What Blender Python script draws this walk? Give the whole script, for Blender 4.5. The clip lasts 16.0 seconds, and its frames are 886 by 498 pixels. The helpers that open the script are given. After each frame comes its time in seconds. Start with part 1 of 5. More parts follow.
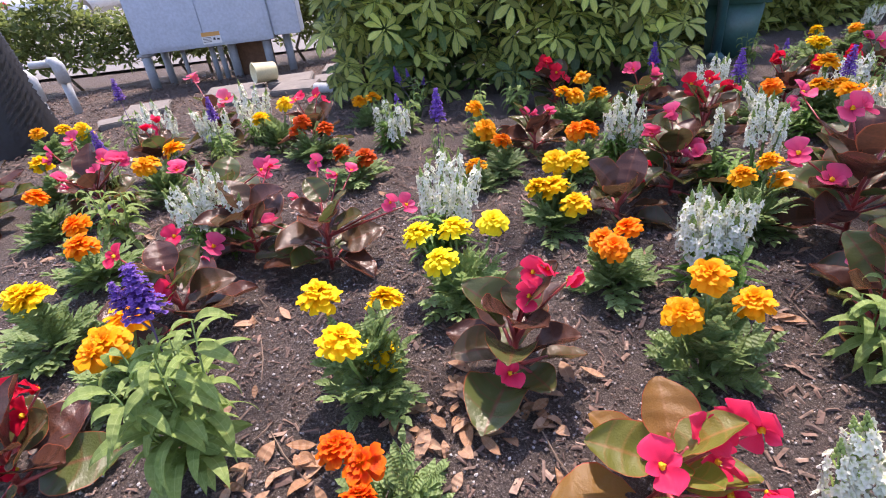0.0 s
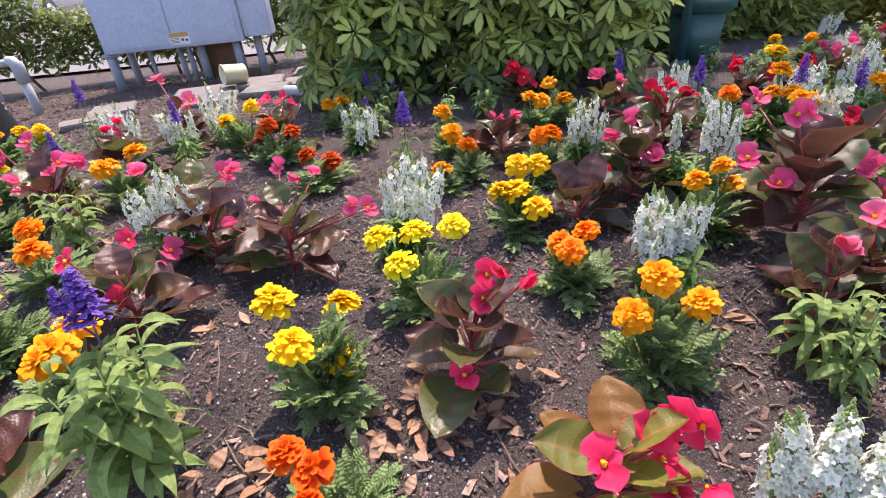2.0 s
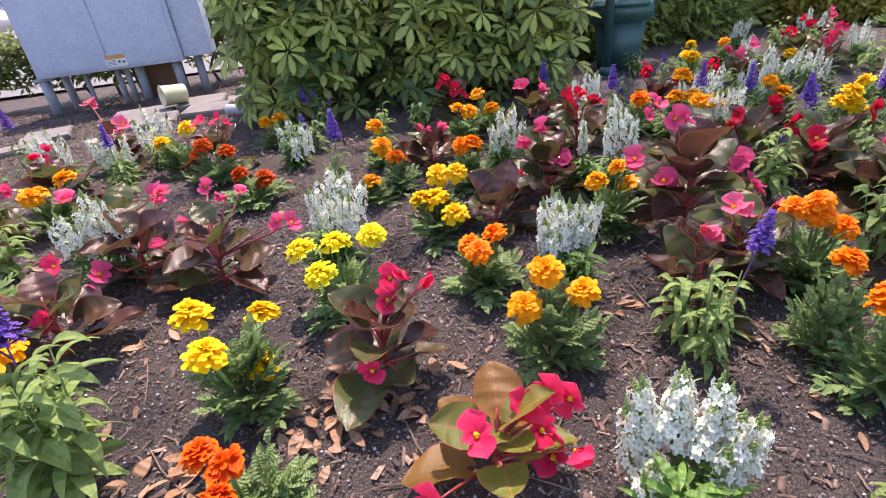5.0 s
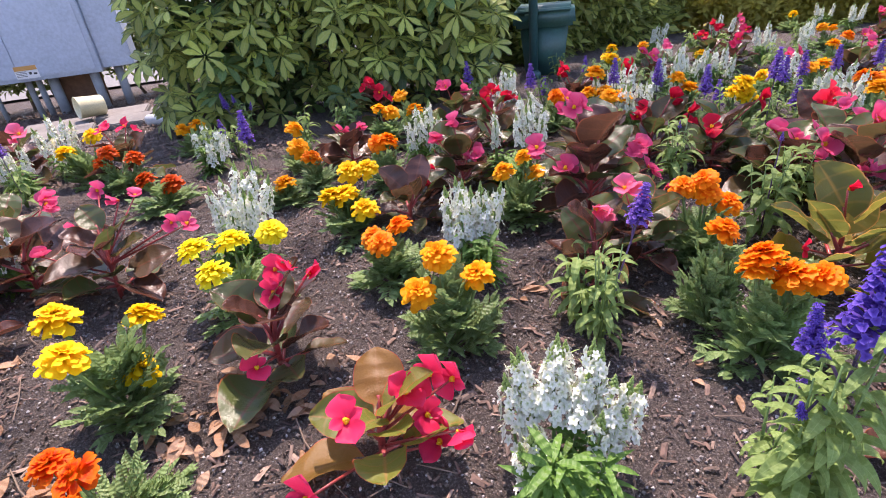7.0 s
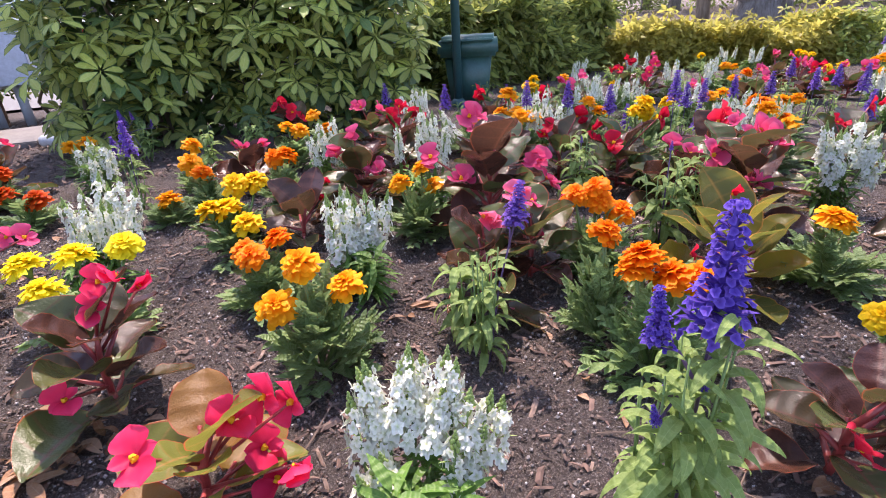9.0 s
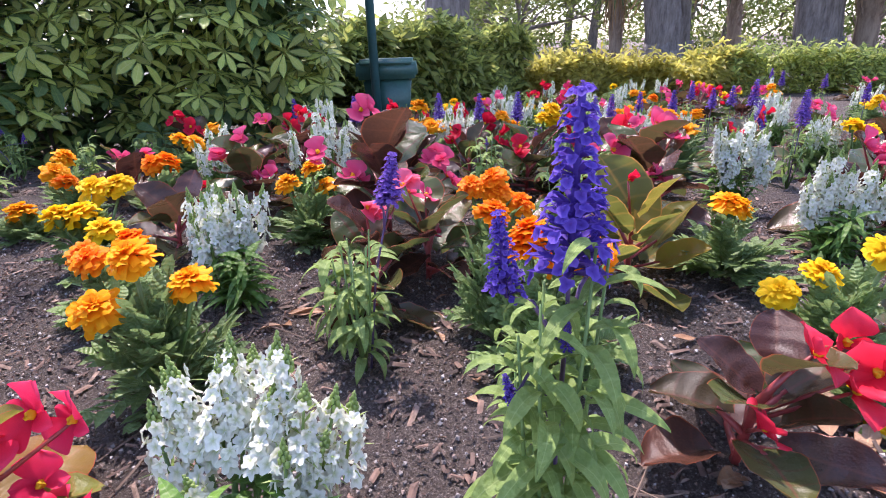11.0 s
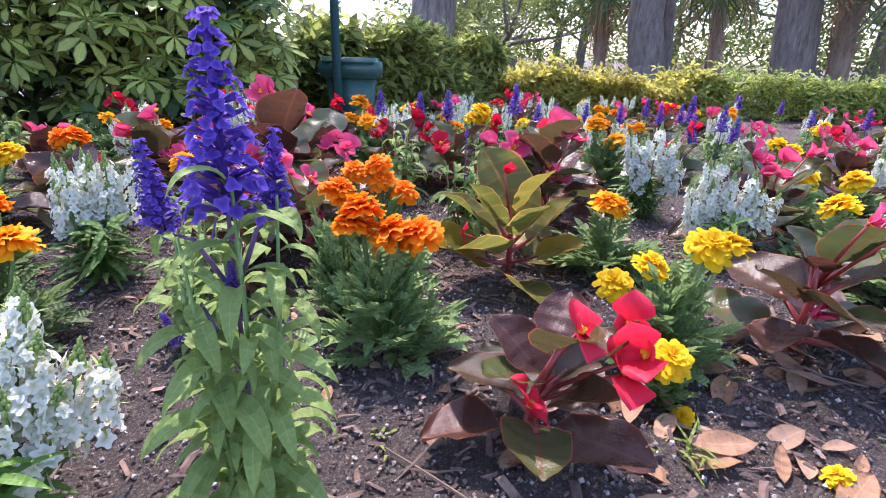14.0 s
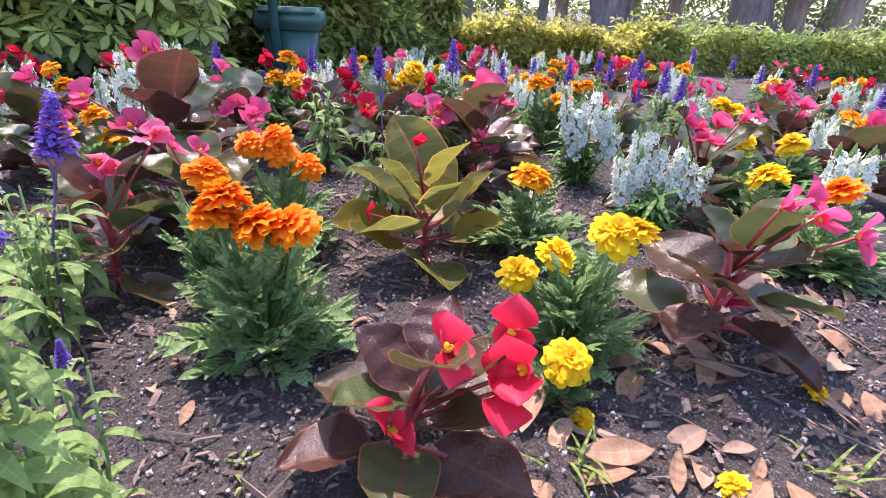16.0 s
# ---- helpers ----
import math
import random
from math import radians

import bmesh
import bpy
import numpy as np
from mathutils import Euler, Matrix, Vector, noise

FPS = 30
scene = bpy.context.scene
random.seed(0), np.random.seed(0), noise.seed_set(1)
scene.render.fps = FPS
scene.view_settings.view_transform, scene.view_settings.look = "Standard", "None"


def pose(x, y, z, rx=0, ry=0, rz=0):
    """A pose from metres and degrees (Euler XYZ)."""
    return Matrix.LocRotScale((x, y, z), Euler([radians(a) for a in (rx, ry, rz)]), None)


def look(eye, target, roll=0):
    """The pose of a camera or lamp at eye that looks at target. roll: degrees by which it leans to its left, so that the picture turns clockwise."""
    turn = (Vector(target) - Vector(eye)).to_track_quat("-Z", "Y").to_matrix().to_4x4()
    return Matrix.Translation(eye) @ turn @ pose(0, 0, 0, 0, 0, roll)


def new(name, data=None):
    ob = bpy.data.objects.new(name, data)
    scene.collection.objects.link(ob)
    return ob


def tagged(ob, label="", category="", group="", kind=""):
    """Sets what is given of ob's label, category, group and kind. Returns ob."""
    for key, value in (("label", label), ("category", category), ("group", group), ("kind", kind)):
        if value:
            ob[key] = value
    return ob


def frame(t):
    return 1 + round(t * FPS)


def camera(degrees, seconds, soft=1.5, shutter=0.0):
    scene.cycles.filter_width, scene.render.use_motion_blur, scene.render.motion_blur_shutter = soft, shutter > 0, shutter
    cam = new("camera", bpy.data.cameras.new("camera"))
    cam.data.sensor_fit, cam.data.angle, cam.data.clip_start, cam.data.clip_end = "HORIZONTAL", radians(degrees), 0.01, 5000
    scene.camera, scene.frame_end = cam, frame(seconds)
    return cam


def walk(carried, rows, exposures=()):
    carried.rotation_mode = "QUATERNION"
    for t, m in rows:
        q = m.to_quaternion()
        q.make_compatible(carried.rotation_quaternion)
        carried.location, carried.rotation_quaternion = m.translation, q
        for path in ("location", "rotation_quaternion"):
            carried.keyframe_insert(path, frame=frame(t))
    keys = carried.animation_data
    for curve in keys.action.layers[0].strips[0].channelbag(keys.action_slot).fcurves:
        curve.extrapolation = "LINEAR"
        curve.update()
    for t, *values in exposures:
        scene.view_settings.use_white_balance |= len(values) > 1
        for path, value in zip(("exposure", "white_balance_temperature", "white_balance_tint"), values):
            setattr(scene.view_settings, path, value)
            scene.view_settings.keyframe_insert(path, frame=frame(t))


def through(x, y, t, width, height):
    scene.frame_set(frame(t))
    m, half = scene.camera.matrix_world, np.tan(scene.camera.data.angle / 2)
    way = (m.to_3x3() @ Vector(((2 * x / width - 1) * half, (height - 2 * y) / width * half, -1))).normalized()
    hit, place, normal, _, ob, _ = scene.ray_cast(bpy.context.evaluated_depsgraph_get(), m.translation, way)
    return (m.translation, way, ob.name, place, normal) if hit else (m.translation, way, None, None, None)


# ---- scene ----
cam = camera(82, 16.0, 1.0)
PATH = [
    (0, (0.000, 0.000, 0.663), (0.000, 1.728, -0.344), -6.56),
    (0.5, (0.005, 0.002, 0.663), (0.022, 1.729, -0.345), -6.34),
    (1, (0.013, 0.006, 0.662), (0.053, 1.733, -0.347), -5.94),
    (1.5, (0.021, 0.009, 0.659), (0.090, 1.733, -0.352), -5.45),
    (2, (0.036, -0.006, 0.660), (0.124, 1.723, -0.343), -5.36),
    (2.5, (0.048, -0.026, 0.673), (0.155, 1.706, -0.320), -5.5),
    (3, (0.057, -0.049, 0.685), (0.186, 1.686, -0.302), -5.63),
    (3.5, (0.074, -0.061, 0.687), (0.228, 1.673, -0.298), -5.87),
    (4, (0.093, -0.070, 0.688), (0.273, 1.661, -0.297), -6.04),
    (6.3, (0.197, -0.119, 0.657), (0.528, 1.594, -0.320), -6.36),
    (6.5, (0.208, -0.122, 0.649), (0.564, 1.591, -0.321), -6.28),
    (7, (0.238, -0.119, 0.626), (0.644, 1.587, -0.336), -6.04),
    (7.5, (0.262, -0.119, 0.607), (0.714, 1.585, -0.338), -5.71),
    (8, (0.295, -0.120, 0.585), (0.808, 1.580, -0.334), -4.92),
    (8.5, (0.325, -0.113, 0.566), (0.899, 1.584, -0.324), -4.17),
    (9, (0.367, -0.103, 0.537), (1.002, 1.589, -0.322), -3.45),
    (9.2, (0.388, -0.097, 0.524), (1.047, 1.594, -0.316), -3.33),
    (11.3, (0.478, -0.082, 0.422), (1.386, 1.544, -0.306), -1.7),
    (11.5, (0.484, -0.089, 0.420), (1.406, 1.536, -0.294), -1.5),
    (12, (0.517, -0.111, 0.422), (1.457, 1.517, -0.260), -1.02),
    (12.5, (0.550, -0.137, 0.411), (1.496, 1.495, -0.254), -0.24),
    (13, (0.578, -0.155, 0.401), (1.522, 1.476, -0.267), 0.66),
    (13.5, (0.609, -0.172, 0.397), (1.551, 1.453, -0.289), 1.39),
    (14, (0.636, -0.185, 0.388), (1.581, 1.427, -0.325), 1.76),
    (14.5, (0.672, -0.189, 0.381), (1.624, 1.404, -0.365), 1.72),
    (15, (0.709, -0.188, 0.386), (1.677, 1.376, -0.400), 1.76),
    (15.5, (0.736, -0.176, 0.389), (1.728, 1.351, -0.437), 1.83),
    (16, (0.760, -0.164, 0.401), (1.785, 1.320, -0.465), 2.31),
]
walk(cam, [(t, look(eye, target, roll)) for t, eye, target, roll in PATH], [(0, 1.6, 6700, 28), (4, 1.6, 6700, 28), (9, 1.71, 6600, 29), (12.5, 1.68, 6000, 28), (16, 1.91, 6050, 28)])

# world and sun
world = bpy.data.worlds.new("sky")
scene.world = world
world.use_nodes = True
wn = world.node_tree.nodes
sky = wn.new("ShaderNodeTexSky")
sky.sky_type, sky.sun_disc = "NISHITA", False
SUN_UP, SUN_SIDE = radians(63), radians(14)
sky.sun_elevation, sky.sun_rotation = SUN_UP, SUN_SIDE
world.node_tree.links.new(sky.outputs[0], wn["Background"].inputs[0])
wn["Background"].inputs[1].default_value = 0.15
sun = new("sun", bpy.data.lights.new("sun", "SUN"))
sun.data.energy, sun.data.angle, sun.data.color = 3.0, radians(0.6), (1.0, 0.92, 0.8)
sun.matrix_world = look((0, 0, 0), (-math.sin(SUN_SIDE) * math.cos(SUN_UP), -math.cos(SUN_SIDE) * math.cos(SUN_UP), -math.sin(SUN_UP)))
sun.location = (2, 8, 14)


# ---- materials ----
def mat(name):
    m = bpy.data.materials.new(name)
    m.use_nodes = True
    t = m.node_tree
    return m, t, t.nodes["Principled BSDF"]


def ramp(t, fac, *stops):
    r = t.nodes.new("ShaderNodeValToRGB")
    while len(r.color_ramp.elements) < len(stops):
        r.color_ramp.elements.new(0.5)
    for e, (p, c) in zip(r.color_ramp.elements, stops):
        e.position, e.color = p, (*c, 1)
    t.links.new(fac, r.inputs[0])
    return r.outputs[0]


def noise_at(t, scale, detail=4, rough=0.6, coords="Object"):
    c = t.nodes.new("ShaderNodeTexCoord")
    n = t.nodes.new("ShaderNodeTexNoise")
    n.inputs["Scale"].default_value, n.inputs["Detail"].default_value, n.inputs["Roughness"].default_value = scale, detail, rough
    t.links.new(c.outputs[coords], n.inputs["Vector"])
    return n.outputs[0]


def mixed(t, fac, a, b, how="MIX"):
    m = t.nodes.new("ShaderNodeMix")
    m.data_type, m.blend_type = "RGBA", how
    for value, slot in ((fac, 0), (a, 6), (b, 7)):
        if isinstance(value, (int, float)):
            m.inputs[slot].default_value = value
        elif isinstance(value, tuple):
            m.inputs[slot].default_value = (*value, 1)
        else:
            t.links.new(value, m.inputs[slot])
    return m.outputs[2]


def bumped(t, p, height, strength=0.4, distance=0.01):
    b = t.nodes.new("ShaderNodeBump")
    b.inputs["Strength"].default_value, b.inputs["Distance"].default_value = strength, distance
    t.links.new(height, b.inputs["Height"])
    t.links.new(b.outputs[0], p.inputs["Normal"])


def varied(t, colour, low=0.75, high=1.2):
    """Colour that differs a little from object to object and from island to island."""
    info, geo = t.nodes.new("ShaderNodeObjectInfo"), t.nodes.new("ShaderNodeNewGeometry")
    add = t.nodes.new("ShaderNodeMath")
    add.operation = "ADD"
    t.links.new(info.outputs["Random"], add.inputs[0])
    t.links.new(geo.outputs["Random Per Island"], add.inputs[1])
    half = t.nodes.new("ShaderNodeMath")
    half.operation = "MULTIPLY"
    half.inputs[1].default_value = 0.5
    t.links.new(add.outputs[0], half.inputs[0])
    scale = t.nodes.new("ShaderNodeMapRange")
    scale.inputs[3].default_value, scale.inputs[4].default_value = low, high
    t.links.new(half.outputs[0], scale.inputs[0])
    m = t.nodes.new("ShaderNodeVectorMath")
    m.operation = "SCALE"
    t.links.new(colour, m.inputs[0])
    t.links.new(scale.outputs[0], m.inputs["Scale"])
    return m.outputs[0]


def uv_axis(t, axis):
    c, s = t.nodes.new("ShaderNodeTexCoord"), t.nodes.new("ShaderNodeSeparateXYZ")
    t.links.new(c.outputs["UV"], s.inputs[0])
    return s.outputs[axis]


def thin(t, p, colour, through=0.35):
    """A leaf or petal: some light passes through it."""
    t.links.new(colour, p.inputs["Base Color"])
    tr, mix = t.nodes.new("ShaderNodeBsdfTranslucent"), t.nodes.new("ShaderNodeMixShader")
    t.links.new(colour, tr.inputs[0])
    mix.inputs[0].default_value = through
    t.links.new(p.outputs[0], mix.inputs[1])
    t.links.new(tr.outputs[0], mix.inputs[2])
    t.links.new(mix.outputs[0], t.nodes["Material Output"].inputs[0])


def petal_material(name, inner, middle, edge, through=0.4, rough=0.5):
    m, t, p = mat(name)
    along = uv_axis(t, 0)
    base = ramp(t, along, (0.0, inner), (0.55, middle), (1.0, edge))
    n = noise_at(t, 60, 3)
    col = mixed(t, 0.25, base, ramp(t, n, (0.3, tuple(c * 0.85 for c in middle)), (0.7, tuple(min(1, c * 1.2) for c in middle))))
    thin(t, p, varied(t, col, 0.85, 1.12), through)
    p.inputs["Roughness"].default_value, p.inputs["Specular IOR Level"].default_value = rough, 0.12
    bumped(t, p, n, 0.2, 0.002)
    return m


def leaf_material(name, blade, vein, edge, rough=0.45, through=0.3, veins=9, spread=(0.7, 1.25), rim=0.9, other=None, gloss=0.3):
    m, t, p = mat(name)
    across = uv_axis(t, 1)
    off = t.nodes.new("ShaderNodeMath")
    off.operation = "ABSOLUTE"
    sub = t.nodes.new("ShaderNodeMath")
    sub.operation = "SUBTRACT"
    sub.inputs[1].default_value = 0.5
    t.links.new(across, sub.inputs[0])
    t.links.new(sub.outputs[0], off.inputs[0])
    wave = t.nodes.new("ShaderNodeTexWave")
    wave.inputs["Scale"].default_value, wave.inputs["Distortion"].default_value = veins / 6, 1.5
    c = t.nodes.new("ShaderNodeTexCoord")
    t.links.new(c.outputs["UV"], wave.inputs["Vector"])
    n = noise_at(t, 25, 4)
    body = mixed(t, ramp(t, n, (0.35, (0, 0, 0)), (0.7, (1, 1, 1))), blade, tuple(0.6 * b + 0.4 * v for b, v in zip(blade, vein)))
    if other:
        info = t.nodes.new("ShaderNodeObjectInfo")
        body = mixed(t, ramp(t, info.outputs["Random"], (0.3, (0, 0, 0)), (0.75, (1, 1, 1))), body, other)
    body = mixed(t, ramp(t, wave.outputs[1], (0.9, (0, 0, 0)), (1.0, (0.3, 0.3, 0.3))), body, vein)
    mid = ramp(t, off.outputs[0], (0.0, (0.8, 0.8, 0.8)), (0.05, (0, 0, 0)), (rim / 2, (0, 0, 0)), (0.5, (0, 0, 0)))
    body = mixed(t, mid, body, vein)
    border = ramp(t, off.outputs[0], (0.0, (0, 0, 0)), (rim / 2, (0, 0, 0)), (0.5, (1, 1, 1)))
    body = mixed(t, border, body, edge)
    thin(t, p, varied(t, body, *spread), through)
    p.inputs["Roughness"].default_value, p.inputs["Specular IOR Level"].default_value = rough, gloss
    bumped(t, p, mixed(t, 0.5, wave.outputs[1], n), 0.45, 0.006)
    return m


def plain_material(name, colour, rough=0.6, scale=12, spread=0.25, metal=0.0, bump=0.15, distance=0.004, coords="Object"):
    m, t, p = mat(name)
    n = noise_at(t, scale, 5, 0.65, coords)
    fine = noise_at(t, scale * 7, 3, 0.6, coords)
    a = ramp(t, n, (0.3, tuple(c * (1 - spread) for c in colour)), (0.7, tuple(min(1, c * (1 + spread)) for c in colour)))
    t.links.new(mixed(t, 0.25, a, ramp(t, fine, (0.35, tuple(c * 0.6 for c in colour)), (0.65, tuple(min(1, c * 1.3) for c in colour)))), p.inputs["Base Color"])
    p.inputs["Roughness"].default_value, p.inputs["Metallic"].default_value = rough, metal
    bumped(t, p, fine, bump, distance)
    return m


def soil_material():
    m, t, p = mat("mulch soil")
    big, mid, fine = noise_at(t, 1.6, 4), noise_at(t, 34, 6, 0.75), noise_at(t, 280, 5, 0.8)
    base = ramp(t, big, (0.3, (0.12, 0.083, 0.068)), (0.7, (0.2, 0.142, 0.118)))
    base = mixed(t, 0.55, base, ramp(t, mid, (0.3, (0.035, 0.026, 0.022)), (0.55, (0.13, 0.095, 0.08)), (0.75, (0.27, 0.2, 0.17))))
    base = mixed(t, 0.5, base, ramp(t, fine, (0.38, (0.025, 0.018, 0.014)), (0.53, (0.15, 0.115, 0.096)), (0.66, (0.66, 0.56, 0.5))))
    t.links.new(base, p.inputs["Base Color"])
    p.inputs["Roughness"].default_value = 0.9
    add = t.nodes.new("ShaderNodeMath")
    add.operation = "ADD"
    t.links.new(mid, add.inputs[0])
    t.links.new(fine, add.inputs[1])
    bumped(t, p, add.outputs[0], 1.0, 0.03)
    return m


SOIL = soil_material()


def island_material(name, *colours, rough=0.85, bump=0.3):
    m, t, p = mat(name)
    geo = t.nodes.new("ShaderNodeNewGeometry")
    stops = [(i / max(1, len(colours) - 1), c) for i, c in enumerate(colours)]
    base = ramp(t, geo.outputs["Random Per Island"], *stops)
    n = noise_at(t, 90, 4)
    t.links.new(mixed(t, ramp(t, n, (0.4, (0, 0, 0)), (0.7, (0.6, 0.6, 0.6))), base, tuple(c * 0.5 for c in colours[0])), p.inputs["Base Color"])
    p.inputs["Roughness"].default_value = rough
    bumped(t, p, n, bump, 0.003)
    return m


CHIP = island_material("bark chips", (0.05, 0.035, 0.03), (0.14, 0.085, 0.065), (0.22, 0.135, 0.1), (0.08, 0.055, 0.045), (0.34, 0.23, 0.17))
CRUMB = island_material("soil crumbs", (0.09, 0.062, 0.05), (0.2, 0.14, 0.11), (0.12, 0.085, 0.07), (0.32, 0.24, 0.2))
GRIT = island_material("pale grit", (0.34, 0.3, 0.28), (0.14, 0.115, 0.1), (0.58, 0.54, 0.51))
TWIG = plain_material("twigs", (0.16, 0.11, 0.08), 0.85, 40)
DRY = leaf_material("dry leaf", (0.4, 0.2, 0.1), (0.52, 0.34, 0.2), (0.26, 0.12, 0.06), 0.5, 0.2, 8, (0.45, 1.2), 0.9, (0.4, 0.25, 0.16))
STEM = plain_material("green stem", (0.12, 0.2, 0.05), 0.5, 30)
RED_STEM = plain_material("red stem", (0.3, 0.045, 0.04), 0.35, 30)
DARK_STEM = plain_material("violet stem", (0.1, 0.055, 0.14), 0.5, 30)
WOODY = plain_material("woody stem", (0.13, 0.1, 0.07), 0.85, 18)
FERN = leaf_material("marigold leaf", (0.19, 0.29, 0.1), (0.31, 0.41, 0.17), (0.22, 0.32, 0.12), 0.42, 0.42)
SALVIA_LEAF = leaf_material("salvia leaf", (0.19, 0.28, 0.07), (0.31, 0.4, 0.14), (0.23, 0.32, 0.09), 0.55, 0.42, 10, (0.75, 1.3))
ANGEL_LEAF = leaf_material("angelonia leaf", (0.1, 0.21, 0.035), (0.2, 0.32, 0.07), (0.12, 0.24, 0.05), 0.42, 0.35)
BEGONIA = {
    "bronze": leaf_material("bronze begonia leaf", (0.085, 0.036, 0.025), (0.16, 0.06, 0.035), (0.42, 0.11, 0.05), 0.24, 0.36, 7, (0.6, 1.35), 0.95, (0.08, 0.1, 0.03), 0.5),
    "copper": leaf_material("copper begonia leaf", (0.3, 0.15, 0.03), (0.38, 0.19, 0.06), (0.55, 0.07, 0.04), 0.4, 0.5, 7, (0.75, 1.3), 0.95, (0.17, 0.18, 0.03), 0.5),
    "golden": leaf_material("golden begonia leaf", (0.32, 0.26, 0.03), (0.4, 0.24, 0.05), (0.65, 0.3, 0.08), 0.34, 0.6, 7, (0.65, 1.3), 0.94, (0.13, 0.14, 0.03), 0.5),
}
PETAL = {
    "yellow": petal_material("yellow petal", (0.82, 0.4, 0.006), (0.92, 0.57, 0.007), (0.94, 0.64, 0.01)),
    "lemon": petal_material("lemon petal", (0.86, 0.58, 0.008), (0.92, 0.73, 0.012), (0.94, 0.8, 0.03)),
    "gold": petal_material("gold petal", (0.85, 0.4, 0.005), (0.9, 0.54, 0.006), (0.92, 0.62, 0.01)),
    "amber": petal_material("amber petal", (0.8, 0.24, 0.004), (0.9, 0.36, 0.005), (0.92, 0.44, 0.008)),
    "orange": petal_material("orange petal", (0.85, 0.22, 0.004), (0.94, 0.36, 0.004), (0.96, 0.44, 0.006)),
    "tangerine": petal_material("tangerine petal", (0.82, 0.07, 0.003), (0.93, 0.18, 0.003), (0.96, 0.34, 0.005)),
    "flame": petal_material("flame petal", (0.9, 0.4, 0.004), (0.74, 0.045, 0.004), (0.9, 0.22, 0.006)),
    "scarlet": petal_material("scarlet petal", (0.7, 0.16, 0.004), (0.6, 0.05, 0.004), (0.78, 0.13, 0.006)),
    "ember": petal_material("ember petal", (0.8, 0.3, 0.006), (0.42, 0.025, 0.004), (0.66, 0.12, 0.006)),
    "rose": petal_material("rose petal", (0.6, 0.02, 0.07), (0.84, 0.035, 0.11), (0.9, 0.08, 0.18), 0.42, 0.4),
    "pink": petal_material("pink petal", (0.62, 0.04, 0.12), (0.78, 0.08, 0.2), (0.85, 0.18, 0.3), 0.42, 0.4),
    "blush": petal_material("blush petal", (0.75, 0.12, 0.15), (0.82, 0.13, 0.22), (0.85, 0.24, 0.4), 0.42, 0.4),
    "red": petal_material("red petal", (0.5, 0.01, 0.02), (0.66, 0.012, 0.04), (0.72, 0.03, 0.07), 0.42, 0.4),
    "crimson": petal_material("crimson petal", (0.6, 0.012, 0.03), (0.86, 0.03, 0.065), (0.9, 0.07, 0.13), 0.42, 0.4),
    "white": petal_material("white petal", (0.34, 0.42, 0.12), (0.73, 0.74, 0.62), (0.78, 0.78, 0.69), 0.35, 0.65),
    "violet": petal_material("violet petal", (0.12, 0.05, 0.26), (0.19, 0.09, 0.42), (0.29, 0.17, 0.54), 0.4, 0.6),
    "blue": petal_material("blue petal", (0.075, 0.035, 0.24), (0.115, 0.062, 0.37), (0.19, 0.12, 0.52), 0.4, 0.6),
    "stamen": petal_material("stamen", (0.85, 0.5, 0.02), (0.85, 0.5, 0.02), (0.9, 0.6, 0.05)),
    "bud": petal_material("green bud", (0.26, 0.38, 0.09), (0.34, 0.46, 0.14), (0.48, 0.56, 0.26)),
}


